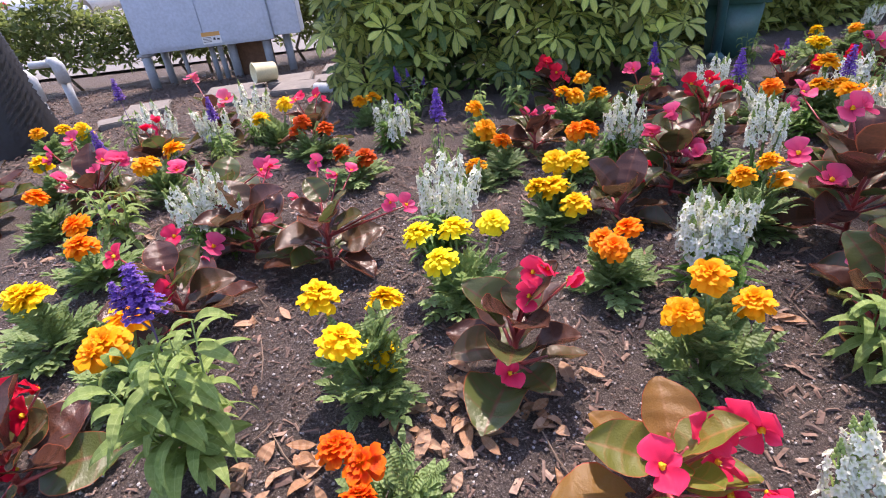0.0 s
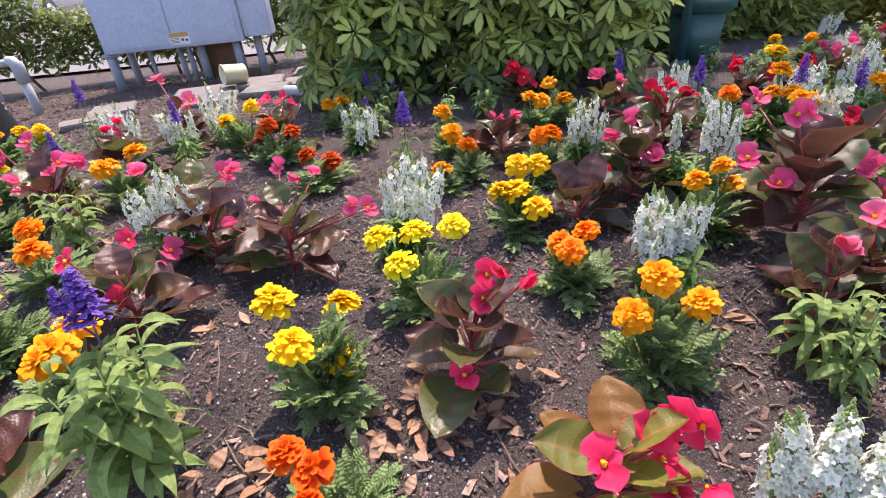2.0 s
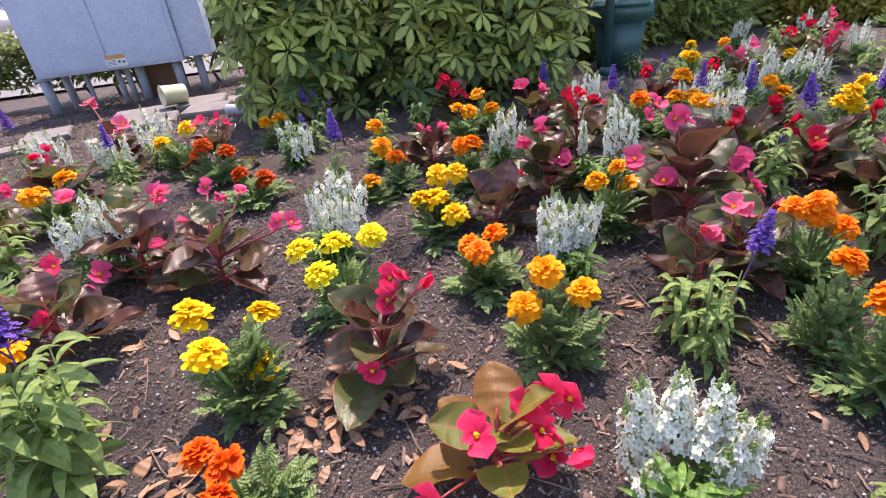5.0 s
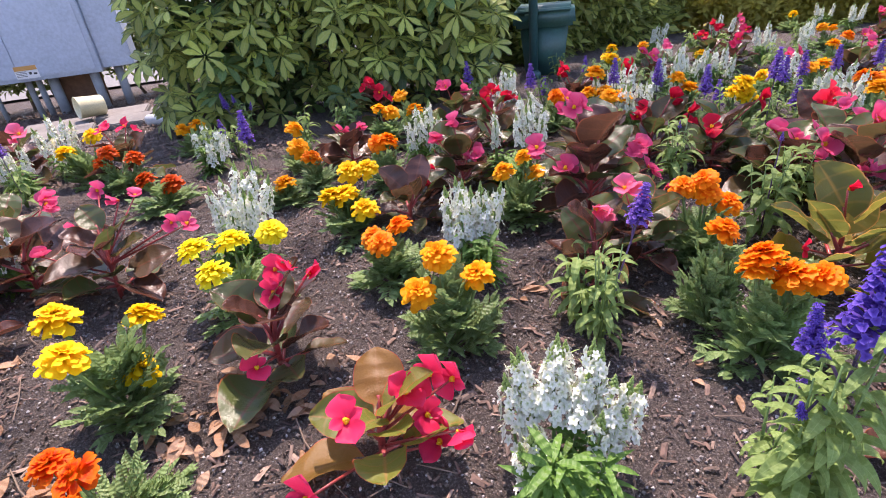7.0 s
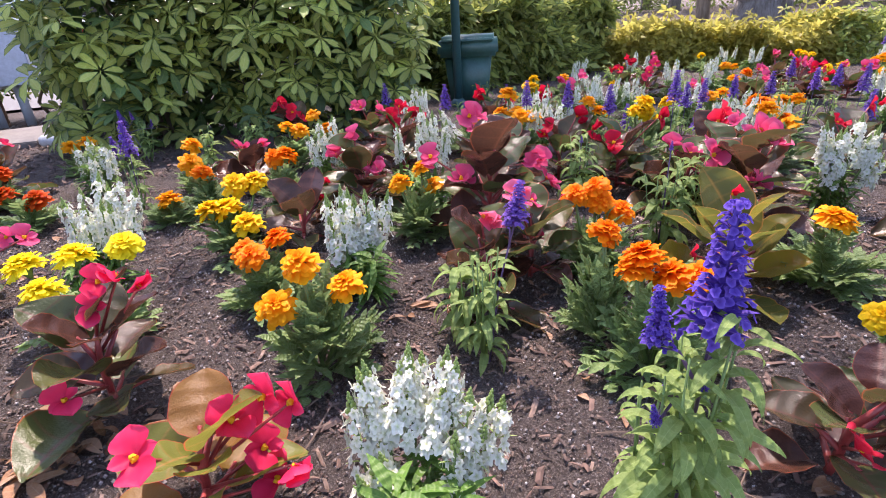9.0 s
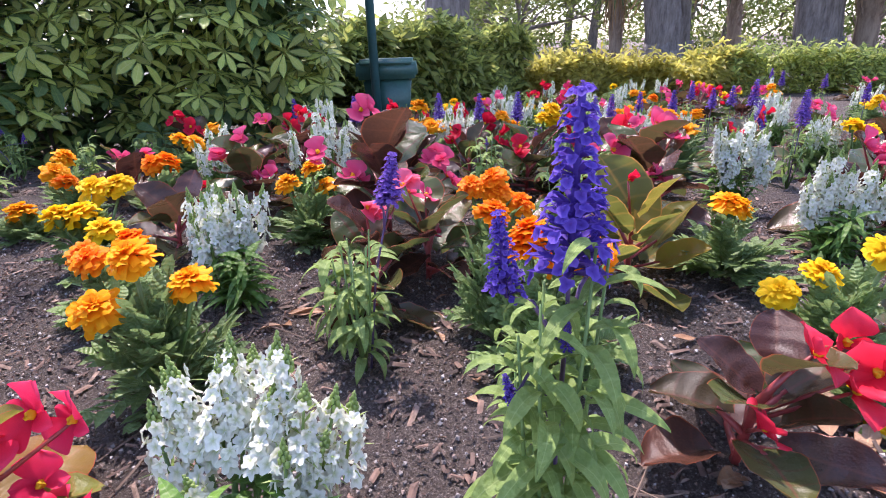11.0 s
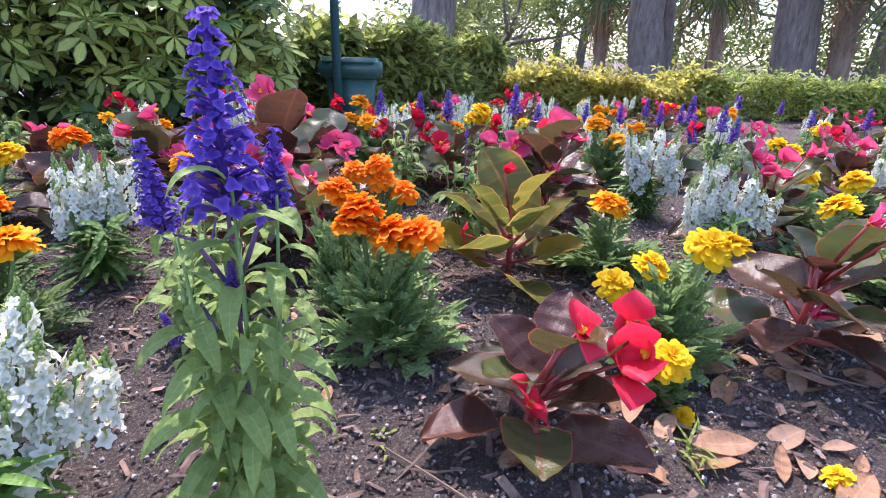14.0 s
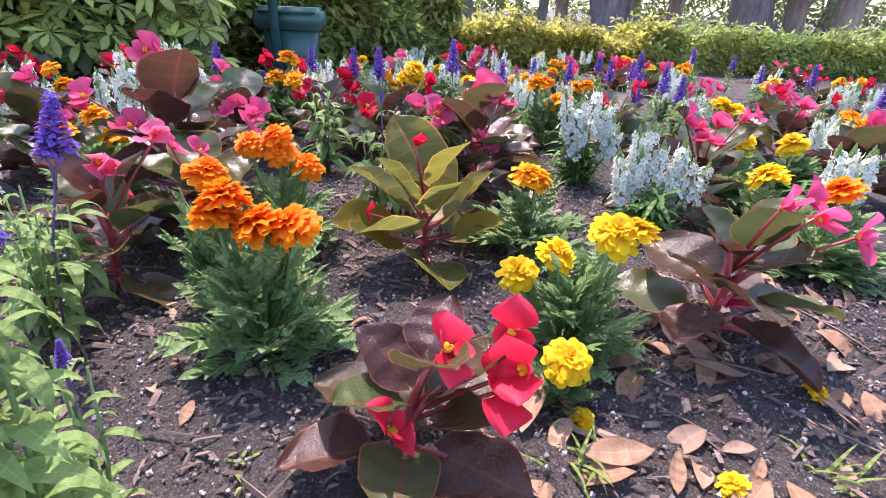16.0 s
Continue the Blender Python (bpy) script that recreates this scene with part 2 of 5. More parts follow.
# ---- mesh helpers ----
class Shape:
    """Vertices, faces and a UV for each vertex, gathered piece by piece."""

    def __init__(self):
        self.v, self.f, self.uv = [], [], []

    def grid(self, rows, cols, at):
        """at(i, j) gives the point for u = i / rows, v = j / cols."""
        start = len(self.v)
        for i in range(rows + 1):
            for j in range(cols + 1):
                self.v.append(tuple(at(i / rows, j / cols)))
                self.uv.append((i / rows, j / cols))
        w = cols + 1
        for i in range(rows):
            for j in range(cols):
                a = start + i * w + j
                self.f.append((a, a + 1, a + w + 1, a + w))

    def blade(self, m, length, width, rows=4, cols=2, curl=0.3, fold=0.25, widest=0.45, wave=0.0, tip=1.0, phase=0.0):
        """A leaf or petal along +y of the pose m, curling down, folded along its middle."""
        def at(u, v):
            s = 2 * v - 1
            shape = max(0.02, math.sin(math.pi * min(1, u) ** (math.log(0.5) / math.log(widest)))) ** 0.8 if tip else (0.25 + 0.75 * u ** 0.7) * (1 if u < 0.9 else 0.82)
            x = s * width / 2 * shape
            ang = curl * u
            y = length * (u if tip else u * (1 - 0.13 * s * s * u)) * (math.sin(ang) / ang if abs(ang) > 1e-4 else 1)
            z = -length * u * math.sin(ang) * 0.6 + abs(s) * width * fold * shape + wave * width * math.sin(7 * u + 4 * s + phase) * abs(s)
            return m @ Vector((x, y, z))
        self.grid(rows, cols, at)

    def lobes(self, m, w, count=5, phase=0.0, cup=0.5, rows=3, cols=15, deep=0.28):
        """A small round bloom with a lobed edge, facing +z of the pose m."""
        def at(u, v):
            a = 2 * math.pi * v
            rad = w * u * (1 - deep + deep * abs(math.cos(0.5 * count * a + phase)) ** 0.7) * (1.15 if math.cos(a) > 0.3 else 1)
            return m @ Vector((rad * math.sin(a), rad * math.cos(a), cup * w * u * u - 0.7 * cup * w * u ** 4 + 0.06 * w * math.sin(5 * a + phase) * u))
        self.grid(rows, cols, at)

    def tube(self, points, radii, sides=6):
        rings = []
        for i, p in enumerate(points):
            p = Vector(p)
            a = Vector(points[max(0, i - 1)])
            b = Vector(points[min(len(points) - 1, i + 1)])
            d = (b - a).normalized() if (b - a).length > 1e-9 else Vector((0, 0, 1))
            side = d.cross(Vector((0, 1, 0.1))).normalized()
            other = d.cross(side)
            r = radii[i] if isinstance(radii, (list, tuple)) else radii
            rings.append(len(self.v))
            for k in range(sides):
                w = 2 * math.pi * k / sides
                self.v.append(tuple(p + (side * math.cos(w) + other * math.sin(w)) * r))
                self.uv.append((i / max(1, len(points) - 1), k / sides))
        for a, b in zip(rings, rings[1:]):
            for k in range(sides):
                self.f.append((a + k, a + (k + 1) % sides, b + (k + 1) % sides, b + k))
        for r0, turn in ((rings[0], -1), (rings[-1], 1)):
            loop = [r0 + k for k in range(sides)]
            self.f.append(tuple(loop[::turn]))

    def ball(self, centre, r, seg=6, rings=4, squash=1.0):
        c = Vector(centre)
        self.grid(rings, seg, lambda u, v: c + Vector((r * math.sin(math.pi * u) * math.cos(2 * math.pi * v), r * math.sin(math.pi * u) * math.sin(2 * math.pi * v), -r * squash * math.cos(math.pi * u))))

    def box(self, size, m=None, bevel=0.0):
        bm = bmesh.new()
        bmesh.ops.create_cube(bm, size=1)
        bmesh.ops.scale(bm, vec=size, verts=bm.verts)
        if bevel:
            bmesh.ops.bevel(bm, geom=bm.edges[:], offset=bevel, segments=2, affect="EDGES")
        self.take(bm, m)

    def take(self, bm, m=None):
        if m is not None:
            bmesh.ops.transform(bm, matrix=m, verts=bm.verts)
        start = len(self.v)
        bm.verts.index_update()
        for v in bm.verts:
            self.v.append(tuple(v.co))
            self.uv.append((0.5, 0.5))
        for f in bm.faces:
            self.f.append(tuple(start + v.index for v in f.verts))
        bm.free()

    def mesh(self, name, material, smooth=True):
        me = bpy.data.meshes.new(name)
        me.from_pydata(self.v, [], self.f)
        layer = me.uv_layers.new(name="UVMap")
        idx = np.empty(len(me.loops), dtype=np.int32)
        me.loops.foreach_get("vertex_index", idx)
        layer.data.foreach_set("uv", np.array(self.uv, dtype=np.float32)[idx].ravel())
        if smooth:
            me.polygons.foreach_set("use_smooth", np.ones(len(me.polygons), dtype=bool))
        me.materials.append(material)
        return me


def part(name, mesh, parent, m=None, label=""):
    ob = new(name, mesh)
    ob.parent = parent
    if m is not None:
        ob.matrix_local = m
    if label:
        ob["label"] = label
    return ob


def thing(name, x, y, z, label, category, group="", kind=""):
    ob = new(name)
    ob.empty_display_size = 0.05
    ob.location = (x, y, z if z else ground_at(x, y))
    return tagged(ob, label, category, group, kind)


def spin(x, y, z, rx=0, ry=0, rz=0, s=1.0):
    return pose(x, y, z, rx, ry, rz) @ Matrix.Diagonal((s, s, s, 1))


rnd = random.Random(7)


# ---- flower and leaf meshes, one metre or one flower wide, scaled in place ----
def marigold_head(colour, seed, doubles=True):
    r, s = random.Random(seed), Shape()
    rings = ((11, 0.5, -6, 0.27), (11, 0.46, 8, 0.25), (10, 0.4, 22, 0.22), (9, 0.31, 38, 0.19), (8, 0.22, 56, 0.15), (6, 0.14, 74, 0.11)) if doubles else ((8, 0.5, -4, 0.35), (8, 0.46, 10, 0.3), (7, 0.3, 34, 0.17), (7, 0.2, 54, 0.12), (5, 0.13, 72, 0.1))
    for k, (count, length, lift, width) in enumerate(rings):
        for i in range(count):
            turn = 360 * (i + 0.5 * (k % 2)) / count + r.uniform(-9, 9)
            m = pose(0, 0, 0.02 + 0.035 * k, 0, 0, turn) @ pose(0, 0.02, 0, lift + r.uniform(-9, 9), r.uniform(-14, 14), 0)
            s.blade(m, length * r.uniform(0.9, 1.08), width * r.uniform(0.9, 1.15), 4, 4, r.uniform(0.2, 0.8), r.uniform(-0.1, 0.14), 0.68, 0.17, 0, r.uniform(0, 6))
    return s.mesh("marigold_head", PETAL[colour])


HEADS = {c: [marigold_head(c, i + 10 * n, n_double) for i, n_double in enumerate((True, True, c not in ("flame", "amber", "scarlet")))]
         for n, c in enumerate(("yellow", "lemon", "gold", "amber", "orange", "tangerine", "flame", "scarlet", "ember"))}


def calyx_mesh():
    s = Shape()
    s.tube([(0, 0, -0.3), (0, 0, -0.12), (0, 0, 0.02)], [0.05, 0.13, 0.16], 8)
    return s.mesh("calyx", STEM)


CALYX = calyx_mesh()


def fern_mesh(seed):
    """A marigold's feathered foliage: many stems with narrow paired leaflets, one metre wide."""
    r, s = random.Random(seed), Shape()
    for k in range(34):
        turn, lean = r.uniform(0, 360), r.uniform(8, 80)
        start = r.uniform(0.0, 0.55) * (1 - lean / 110)
        base = pose(0, 0, start, 0, 0, turn) @ pose(0, 0.03, 0, 90 - lean, 0, 0)
        length = r.uniform(0.4, 0.62)
        s.tube([base @ Vector((0, length * q, -0.1 * length * q * q)) for q in (0, 0.5, 1)], [0.012, 0.009, 0.004], 4)
        for i in range(7):
            q = 0.25 + 0.75 * i / 6
            for side in (-1, 1):
                m = base @ pose(0, length * q, -0.1 * length * q * q, r.uniform(-15, 15), r.uniform(-25, 25), side * -(48 - 10 * q) if i < 6 else side * -12)
                s.blade(m, 0.2 * (1.15 - 0.45 * q) * r.uniform(0.9, 1.4), 0.085, 3, 2, r.uniform(-0.2, 0.6), 0.2, 0.45)
    return s.mesh("foliage", FERN)


FERNS = [fern_mesh(i) for i in range(4)]


def marigold(x, y, heads, colour, size=0.085, spread=0.1):
    names = {"yellow": "bright yellow", "lemon": "lemon yellow", "gold": "golden yellow", "amber": "golden orange", "orange": "vivid orange", "tangerine": "deep orange", "flame": "red and orange", "scarlet": "scarlet orange", "ember": "rust red"}
    count = {1: "one", 2: "two", 3: "three", 4: "four"}.get(len(heads), "several")
    root = thing("marigold", x, y, ground_at(x, y), f"{names[colour]} marigold with {count} ruffled heads and feathery leaves", "flower", "marigolds in the bed")
    top = max(h[2] for h in heads) if heads else 0.15
    # leaves
    cx, cy = sum(h[0] for h in heads) / len(heads), sum(h[1] for h in heads) / len(heads)
    part("foliage", rnd.choice(FERNS), root, pose(cx * 0.5, cy * 0.5, 0.0, 0, 0, rnd.uniform(0, 360)) @ Matrix.Diagonal((spread * 1.75, spread * 1.75, max(0.06, (top - root.location.z) * 0.78), 1)), "feathered green leaves")
    for hx, hy, hz in heads:
        hz -= root.location.z
        k = size * rnd.uniform(0.9, 1.08)
        head = part("flower_head", rnd.choice(HEADS[colour]), root, spin(hx, hy, hz - 0.2 * k, rnd.uniform(5, 32), rnd.uniform(-22, 22), rnd.uniform(0, 360), k), f"{names[colour]} ruffled flower head")
        part("calyx", CALYX, head)
        s = Shape()
        s.tube([(cx * 0.5, cy * 0.5, 0.0), (0.7 * hx + 0.15 * cx, 0.7 * hy + 0.15 * cy, hz * 0.55), (hx, hy, hz - 0.35 * k)], [0.004, 0.003, 0.0035], 5)
        part("stem", s.mesh("stem", STEM), root)
    return root


def begonia_leaf(style, seed):
    """A lopsided, shiny, cupped leaf, one metre long, from its stalk along +y."""
    r, s = random.Random(seed), Shape()
    cup, wave, ph = r.uniform(0.15, 0.38), r.uniform(0.02, 0.05), r.uniform(0, 6)

    def at(u, v):
        q = 2 * v - 1
        half = (0.52 if q > 0 else 0.42) * max(0.02, math.sin(math.pi * u ** 0.82)) ** 0.55 * (1 + 0.02 * math.sin(60 * u) * (abs(q) > 0.9))
        back = -0.14 * (abs(q) ** 2) * (1 - u) * (1.3 if q > 0 else 0.8)
        return Vector((q * half, u + back - 0.08, cup * abs(q) ** 1.6 * half * 1.4 - 0.3 * u * u * cup * 2 + wave * math.sin(9 * u + 3 * q + ph) * abs(q) + 0.012 * math.sin(26 * u) * abs(q)))
    s.grid(12, 8, at)
    return s.mesh("leaf", BEGONIA[style])


BLEAVES = {st: [begonia_leaf(st, 5 * n + i) for i in range(4)] for n, st in enumerate(BEGONIA)}


def begonia_bloom(colour, seed):
    r, s = random.Random(seed), Shape()
    folded = seed % 3 == 0
    for i, (turn, length, width) in enumerate(((0, 0.58, 0.7), (180, 0.55, 0.68), (90, 0.4, 0.3), (270, 0.4, 0.3))):
        lift = r.uniform(58, 74) if folded else r.uniform(8, 40)
        m = pose(0, 0, 0.01 * i, 0, 0, turn + r.uniform(-14, 14)) @ pose(0, 0.01, 0, lift, r.uniform(-10, 10), 0)
        s.blade(m, length * (0.6 if folded and i > 1 else 1), width, 7, 6, r.uniform(-0.6, 0.6), 0.16, 0.6, 0.07, 1, r.uniform(0, 6))
    return s.mesh("bloom", PETAL[colour])


def stamen_mesh():
    s = Shape()
    s.grid(6, 9, lambda u, v: Vector((0.075 * math.sin(math.pi * u) * math.cos(2 * math.pi * v), 0.075 * math.sin(math.pi * u) * math.sin(2 * math.pi * v), 0.08 - 0.07 * math.cos(math.pi * u))) * (1 + 0.18 * math.sin(31 * u + 17 * v)))
    return s.mesh("stamen", PETAL["stamen"])


STAMENS = stamen_mesh()
BLOOMS = {c: [begonia_bloom(c, 40 + 4 * n + i) for i in range(3)] for n, c in enumerate(("rose", "pink", "blush", "red", "crimson"))}


def begonia(x, y, heads, colour, style="bronze", leaves=9, size=0.13, bloom=0.06):
    words = {"rose": "deep rose", "pink": "pink", "blush": "soft pink", "red": "red", "crimson": "bright crimson"}[colour]
    tone = {"bronze": "dark bronze", "copper": "copper green", "golden": "golden green and red-edged"}[style]
    root = thing("begonia", x, y, ground_at(x, y), f"begonia with {words} blooms over glossy {tone} leaves", "flower", "begonias in the bed")
    zs = [h[2] for h in heads] or [0.18]
    top = max(0.12, max(zs))
    cx, cy = (sum(h[0] for h in heads) / max(1, len(heads)) * 0.25, sum(h[1] for h in heads) / max(1, len(heads)) * 0.25) if heads else (0, 0)
    first = rnd.uniform(0, 360)
    leaves += 3
    for i in range(leaves):
        q = i / max(1, leaves - 1)
        turn = first + 137.5 * i + rnd.uniform(-20, 20)
        h = top * (0.12 + 0.68 * q) * rnd.uniform(0.85, 1.1)
        reach = size * (0.6 - 0.45 * q)
        m = pose(cx * q, cy * q, h, 0, 0, turn) @ pose(0, reach, 0, rnd.uniform(-12, 18) + (50 * q if style != "golden" else 15 + 55 * q), rnd.uniform(-22, 22), 0)
        k = size * rnd.uniform(0.7, 1.1) * (1 - 0.2 * q)
        leaf = part("leaf", rnd.choice(BLEAVES[style]), root, m @ Matrix.Diagonal((k, k, k, 1)))
        if i % 2 == 0:
            s = Shape()
            tip = m.translation
            s.tube([(0, 0, -0.005), (cx * q * 0.5, cy * q * 0.5, h * 0.6), tip], [0.006, 0.005, 0.003], 5)
            part("stalk", s.mesh("stalk", RED_STEM), root, None, "red fleshy stalk")
    for hx, hy, hz in heads:
        hz -= root.location.z
        s = Shape()
        s.tube([(cx * 0.3, cy * 0.3, min(hz, top) * 0.5), (0.7 * hx, 0.7 * hy, hz * 0.85), (hx, hy, hz)], [0.0028, 0.0022, 0.0018], 5)
        part("stalk", s.mesh("stalk", RED_STEM), root, None, "red fleshy stalk")
        for j in range(2 if bloom > 0.058 else 1):
            k = bloom * rnd.uniform(0.85, 1.1) * (1.0 if j == 0 else 0.72)
            o = (0, 0, 0) if j == 0 else (rnd.uniform(-0.5, 0.5) * bloom, rnd.uniform(-0.5, 0.3) * bloom, rnd.uniform(-0.5, 0.3) * bloom)
            b = part("bloom", rnd.choice(BLOOMS[colour]), root, spin(hx + o[0], hy + o[1], hz + o[2], rnd.uniform(20, 75), rnd.uniform(-30, 30), rnd.uniform(-60, 60), k * 1.1), f"{words} bloom")
            if j == 0:
                part("stamen", STAMENS, b, None, "yellow stamen")
    return root


def angel_spike(seed):
    """A spike of small two-lipped white blooms, one metre tall, blooming from a quarter up."""
    r, s = random.Random(seed), Shape()
    for k in range(36):
        q = k / 35
        turn = 137.5 * k + r.uniform(-30, 30)
        out = 0.19 * (1.1 - 0.5 * q) * r.uniform(0.7, 1.25)
        m = pose(0, 0, 0.04 + 0.84 * q + r.uniform(-0.02, 0.02), 0, 0, turn) @ pose(0, out, 0, -68 + r.uniform(-32, 32), r.uniform(-30, 30), 0)
        w = 0.098 * (1.1 - 0.3 * q) * r.uniform(0.8, 1.15)
        s.lobes(m, w, 5, r.uniform(0, 6), r.uniform(0.25, 0.8), 3, 20, 0.58)
    return s.mesh("flower_spike", PETAL["white"])


def angel_tip(seed):
    r, s = random.Random(seed), Shape()
    for k in range(20):
        q = k / 19
        s.ball((0.06 * (1.1 - q) * math.cos(2.4 * k), 0.05 * (1.1 - q) * math.sin(2.4 * k), 0.84 + 0.22 * q), 0.026 * (1.2 - 0.6 * q), 5, 3, 1.3)
    for k in range(12):
        m = pose(0, 0, 0.05 + 0.065 * k, 0, 0, 137.5 * k + r.uniform(-30, 30)) @ pose(0, 0.02, 0, r.uniform(10, 50), 0, 0)
        s.blade(m, r.uniform(0.18, 0.3), 0.035, 3, 1, r.uniform(0.2, 0.7), 0.2, 0.4)
    s.tube([(0, 0, 0), (0, 0, 0.5), (0, 0, 1.0)], [0.02, 0.018, 0.012], 5)
    return s.mesh("bud_tip", PETAL["bud"])


SPIKES, TIPS = [angel_spike(60 + i) for i in range(4)], [angel_tip(i) for i in range(2)]


def narrow_leaves(seed, material, count, length, width, tall):
    """Lance-shaped leaves up a stem, one metre tall."""
    r, s = random.Random(seed), Shape()
    for k in range(count):
        q = k / count
        m = pose(0, 0, q * tall, 0, 0, 137.5 * k + r.uniform(-20, 20)) @ pose(0, 0.02, 0, r.uniform(-5, 45), r.uniform(-20, 20), 0)
        s.blade(m, length * r.uniform(0.75, 1.15) * (1.1 - 0.4 * q), width * r.uniform(0.85, 1.15), 5, 2, r.uniform(0.6, 1.3), 0.2, 0.4)
    return s.mesh("foliage", material)


ANGEL_LEAVES = [narrow_leaves(i, ANGEL_LEAF, 34, 0.5, 0.075, 0.75) for i in range(3)]


def angelonia(x, y, heads, spread=0.06, length=0.12):
    root = thing("angelonia", x, y, ground_at(x, y), "white angelonia with upright flower spikes and narrow green leaves", "flower", "angelonias in the bed")
    for hx, hy, hz in heads:
        hz -= root.location.z
        # each measured tip carries a spike; a second, shorter one stands beside it
        for j in range(2 if y < 1.0 else 1):
            dx, dy = (0, 0) if j == 0 else (rnd.uniform(-0.25, 0.25) * length, rnd.uniform(-0.25, 0.25) * length)
            ln = length * (1.0 if j == 0 else rnd.uniform(0.65, 0.85))
            tip = Vector((hx + dx + rnd.uniform(-0.012, 0.012), hy + dy, hz * (rnd.uniform(0.94, 1.06) if j == 0 else rnd.uniform(0.78, 0.92))))
            foot = Vector((hx * 0.75 + dx, hy * 0.75 + dy, tip.z - ln))
            d = tip - foot
            m = Matrix.Translation(foot) @ d.to_track_quat("Z", "Y").to_matrix().to_4x4() @ pose(0, 0, 0, 0, 0, rnd.uniform(0, 360)) @ Matrix.Diagonal((length * 0.82, length * 0.82, d.length, 1))
            spike = part("flower_spike", rnd.choice(SPIKES), root, m, "white flower spike")
            part("bud_tip", rnd.choice(TIPS), spike, None, "pale green bud tip")
            if j == 0:
                s = Shape()
                s.tube([(hx * 0.25, hy * 0.25, 0), (hx * 0.55, hy * 0.55, max(0.02, foot.z * 0.7)), foot, foot + d * 0.95], [0.0035, 0.003, 0.0025, 0.0015], 5)
                part("stem", s.mesh("stem", STEM), root)
    for j in range(5):
        part("foliage", rnd.choice(ANGEL_LEAVES), root, spin(rnd.uniform(-0.6, 0.6) * spread, rnd.uniform(-0.6, 0.6) * spread, 0.005, rnd.uniform(-16, 16), rnd.uniform(-16, 16), rnd.uniform(0, 360), rnd.uniform(0.12, 0.155)), "narrow green leaves")
    return root


def salvia_spike(seed, colour):
    """Whorls of small hooded blooms on a stem, one metre tall."""
    r, s = random.Random(seed), Shape()
    for k in range(13):
        q = k / 12
        z = 0.02 + 0.95 * q
        rad = 0.22 * (1.05 - 0.8 * q)
        for i in range(10):
            turn = 360 * i / 10 + 17 * k + r.uniform(-16, 16)
            m = pose(0, 0, z + r.uniform(-0.012, 0.012), 0, 0, turn) @ pose(0, 0.012, 0, r.uniform(-5, 35), 0, 0)
            ln = rad * r.uniform(0.7, 1.25)
            s.blade(m, ln, 0.05 * (1.15 - 0.5 * q), 3, 2, -0.3, 0.5, 0.55)
            tip = m @ pose(0, ln * 0.85, 0, -60 + r.uniform(-20, 20), 0, 0)
            s.lobes(tip, 0.042 * (1.15 - 0.5 * q), 3, r.uniform(0, 6), 0.8, 2, 9, 0.45)
    s.tube([(0, 0, 0), (0, 0, 0.5), (0, 0, 1.0)], [0.025, 0.022, 0.02], 6)
    return s.mesh("flower_spike", PETAL[colour])


SALVIA_SPIKES = {c: [salvia_spike(80 + i, c) for i in range(3)] for c in ("violet", "blue")}


def salvia_leaf(seed):
    """A lance-shaped leaf, one metre long, that rises a little and droops over."""
    r, s = random.Random(seed), Shape()
    wide, bend, ph = r.uniform(0.21, 0.28), r.uniform(1.5, 2.4), r.uniform(0, 6)
    pts, p, a = [], Vector((0, 0, 0)), 0.5
    for i in range(10):
        pts.append(p.copy())
        p += Vector((0, math.cos(a), math.sin(a))) / 9
        a -= bend / 9

    def at(u, v):
        q = 2 * v - 1
        c = pts[round(u * 9)]
        half = wide / 2 * max(0.03, math.sin(math.pi * u ** 0.8)) ** 0.8 * (1 + 0.03 * math.sin(50 * u))
        return c + Vector((q * half, 0, abs(q) * half * 0.35 + 0.02 * math.sin(8 * u + 3 * q + ph)))
    s.grid(9, 4, at)
    return s.mesh("leaf", SALVIA_LEAF)


SALVIA_LEAVES = [salvia_leaf(i) for i in range(5)]


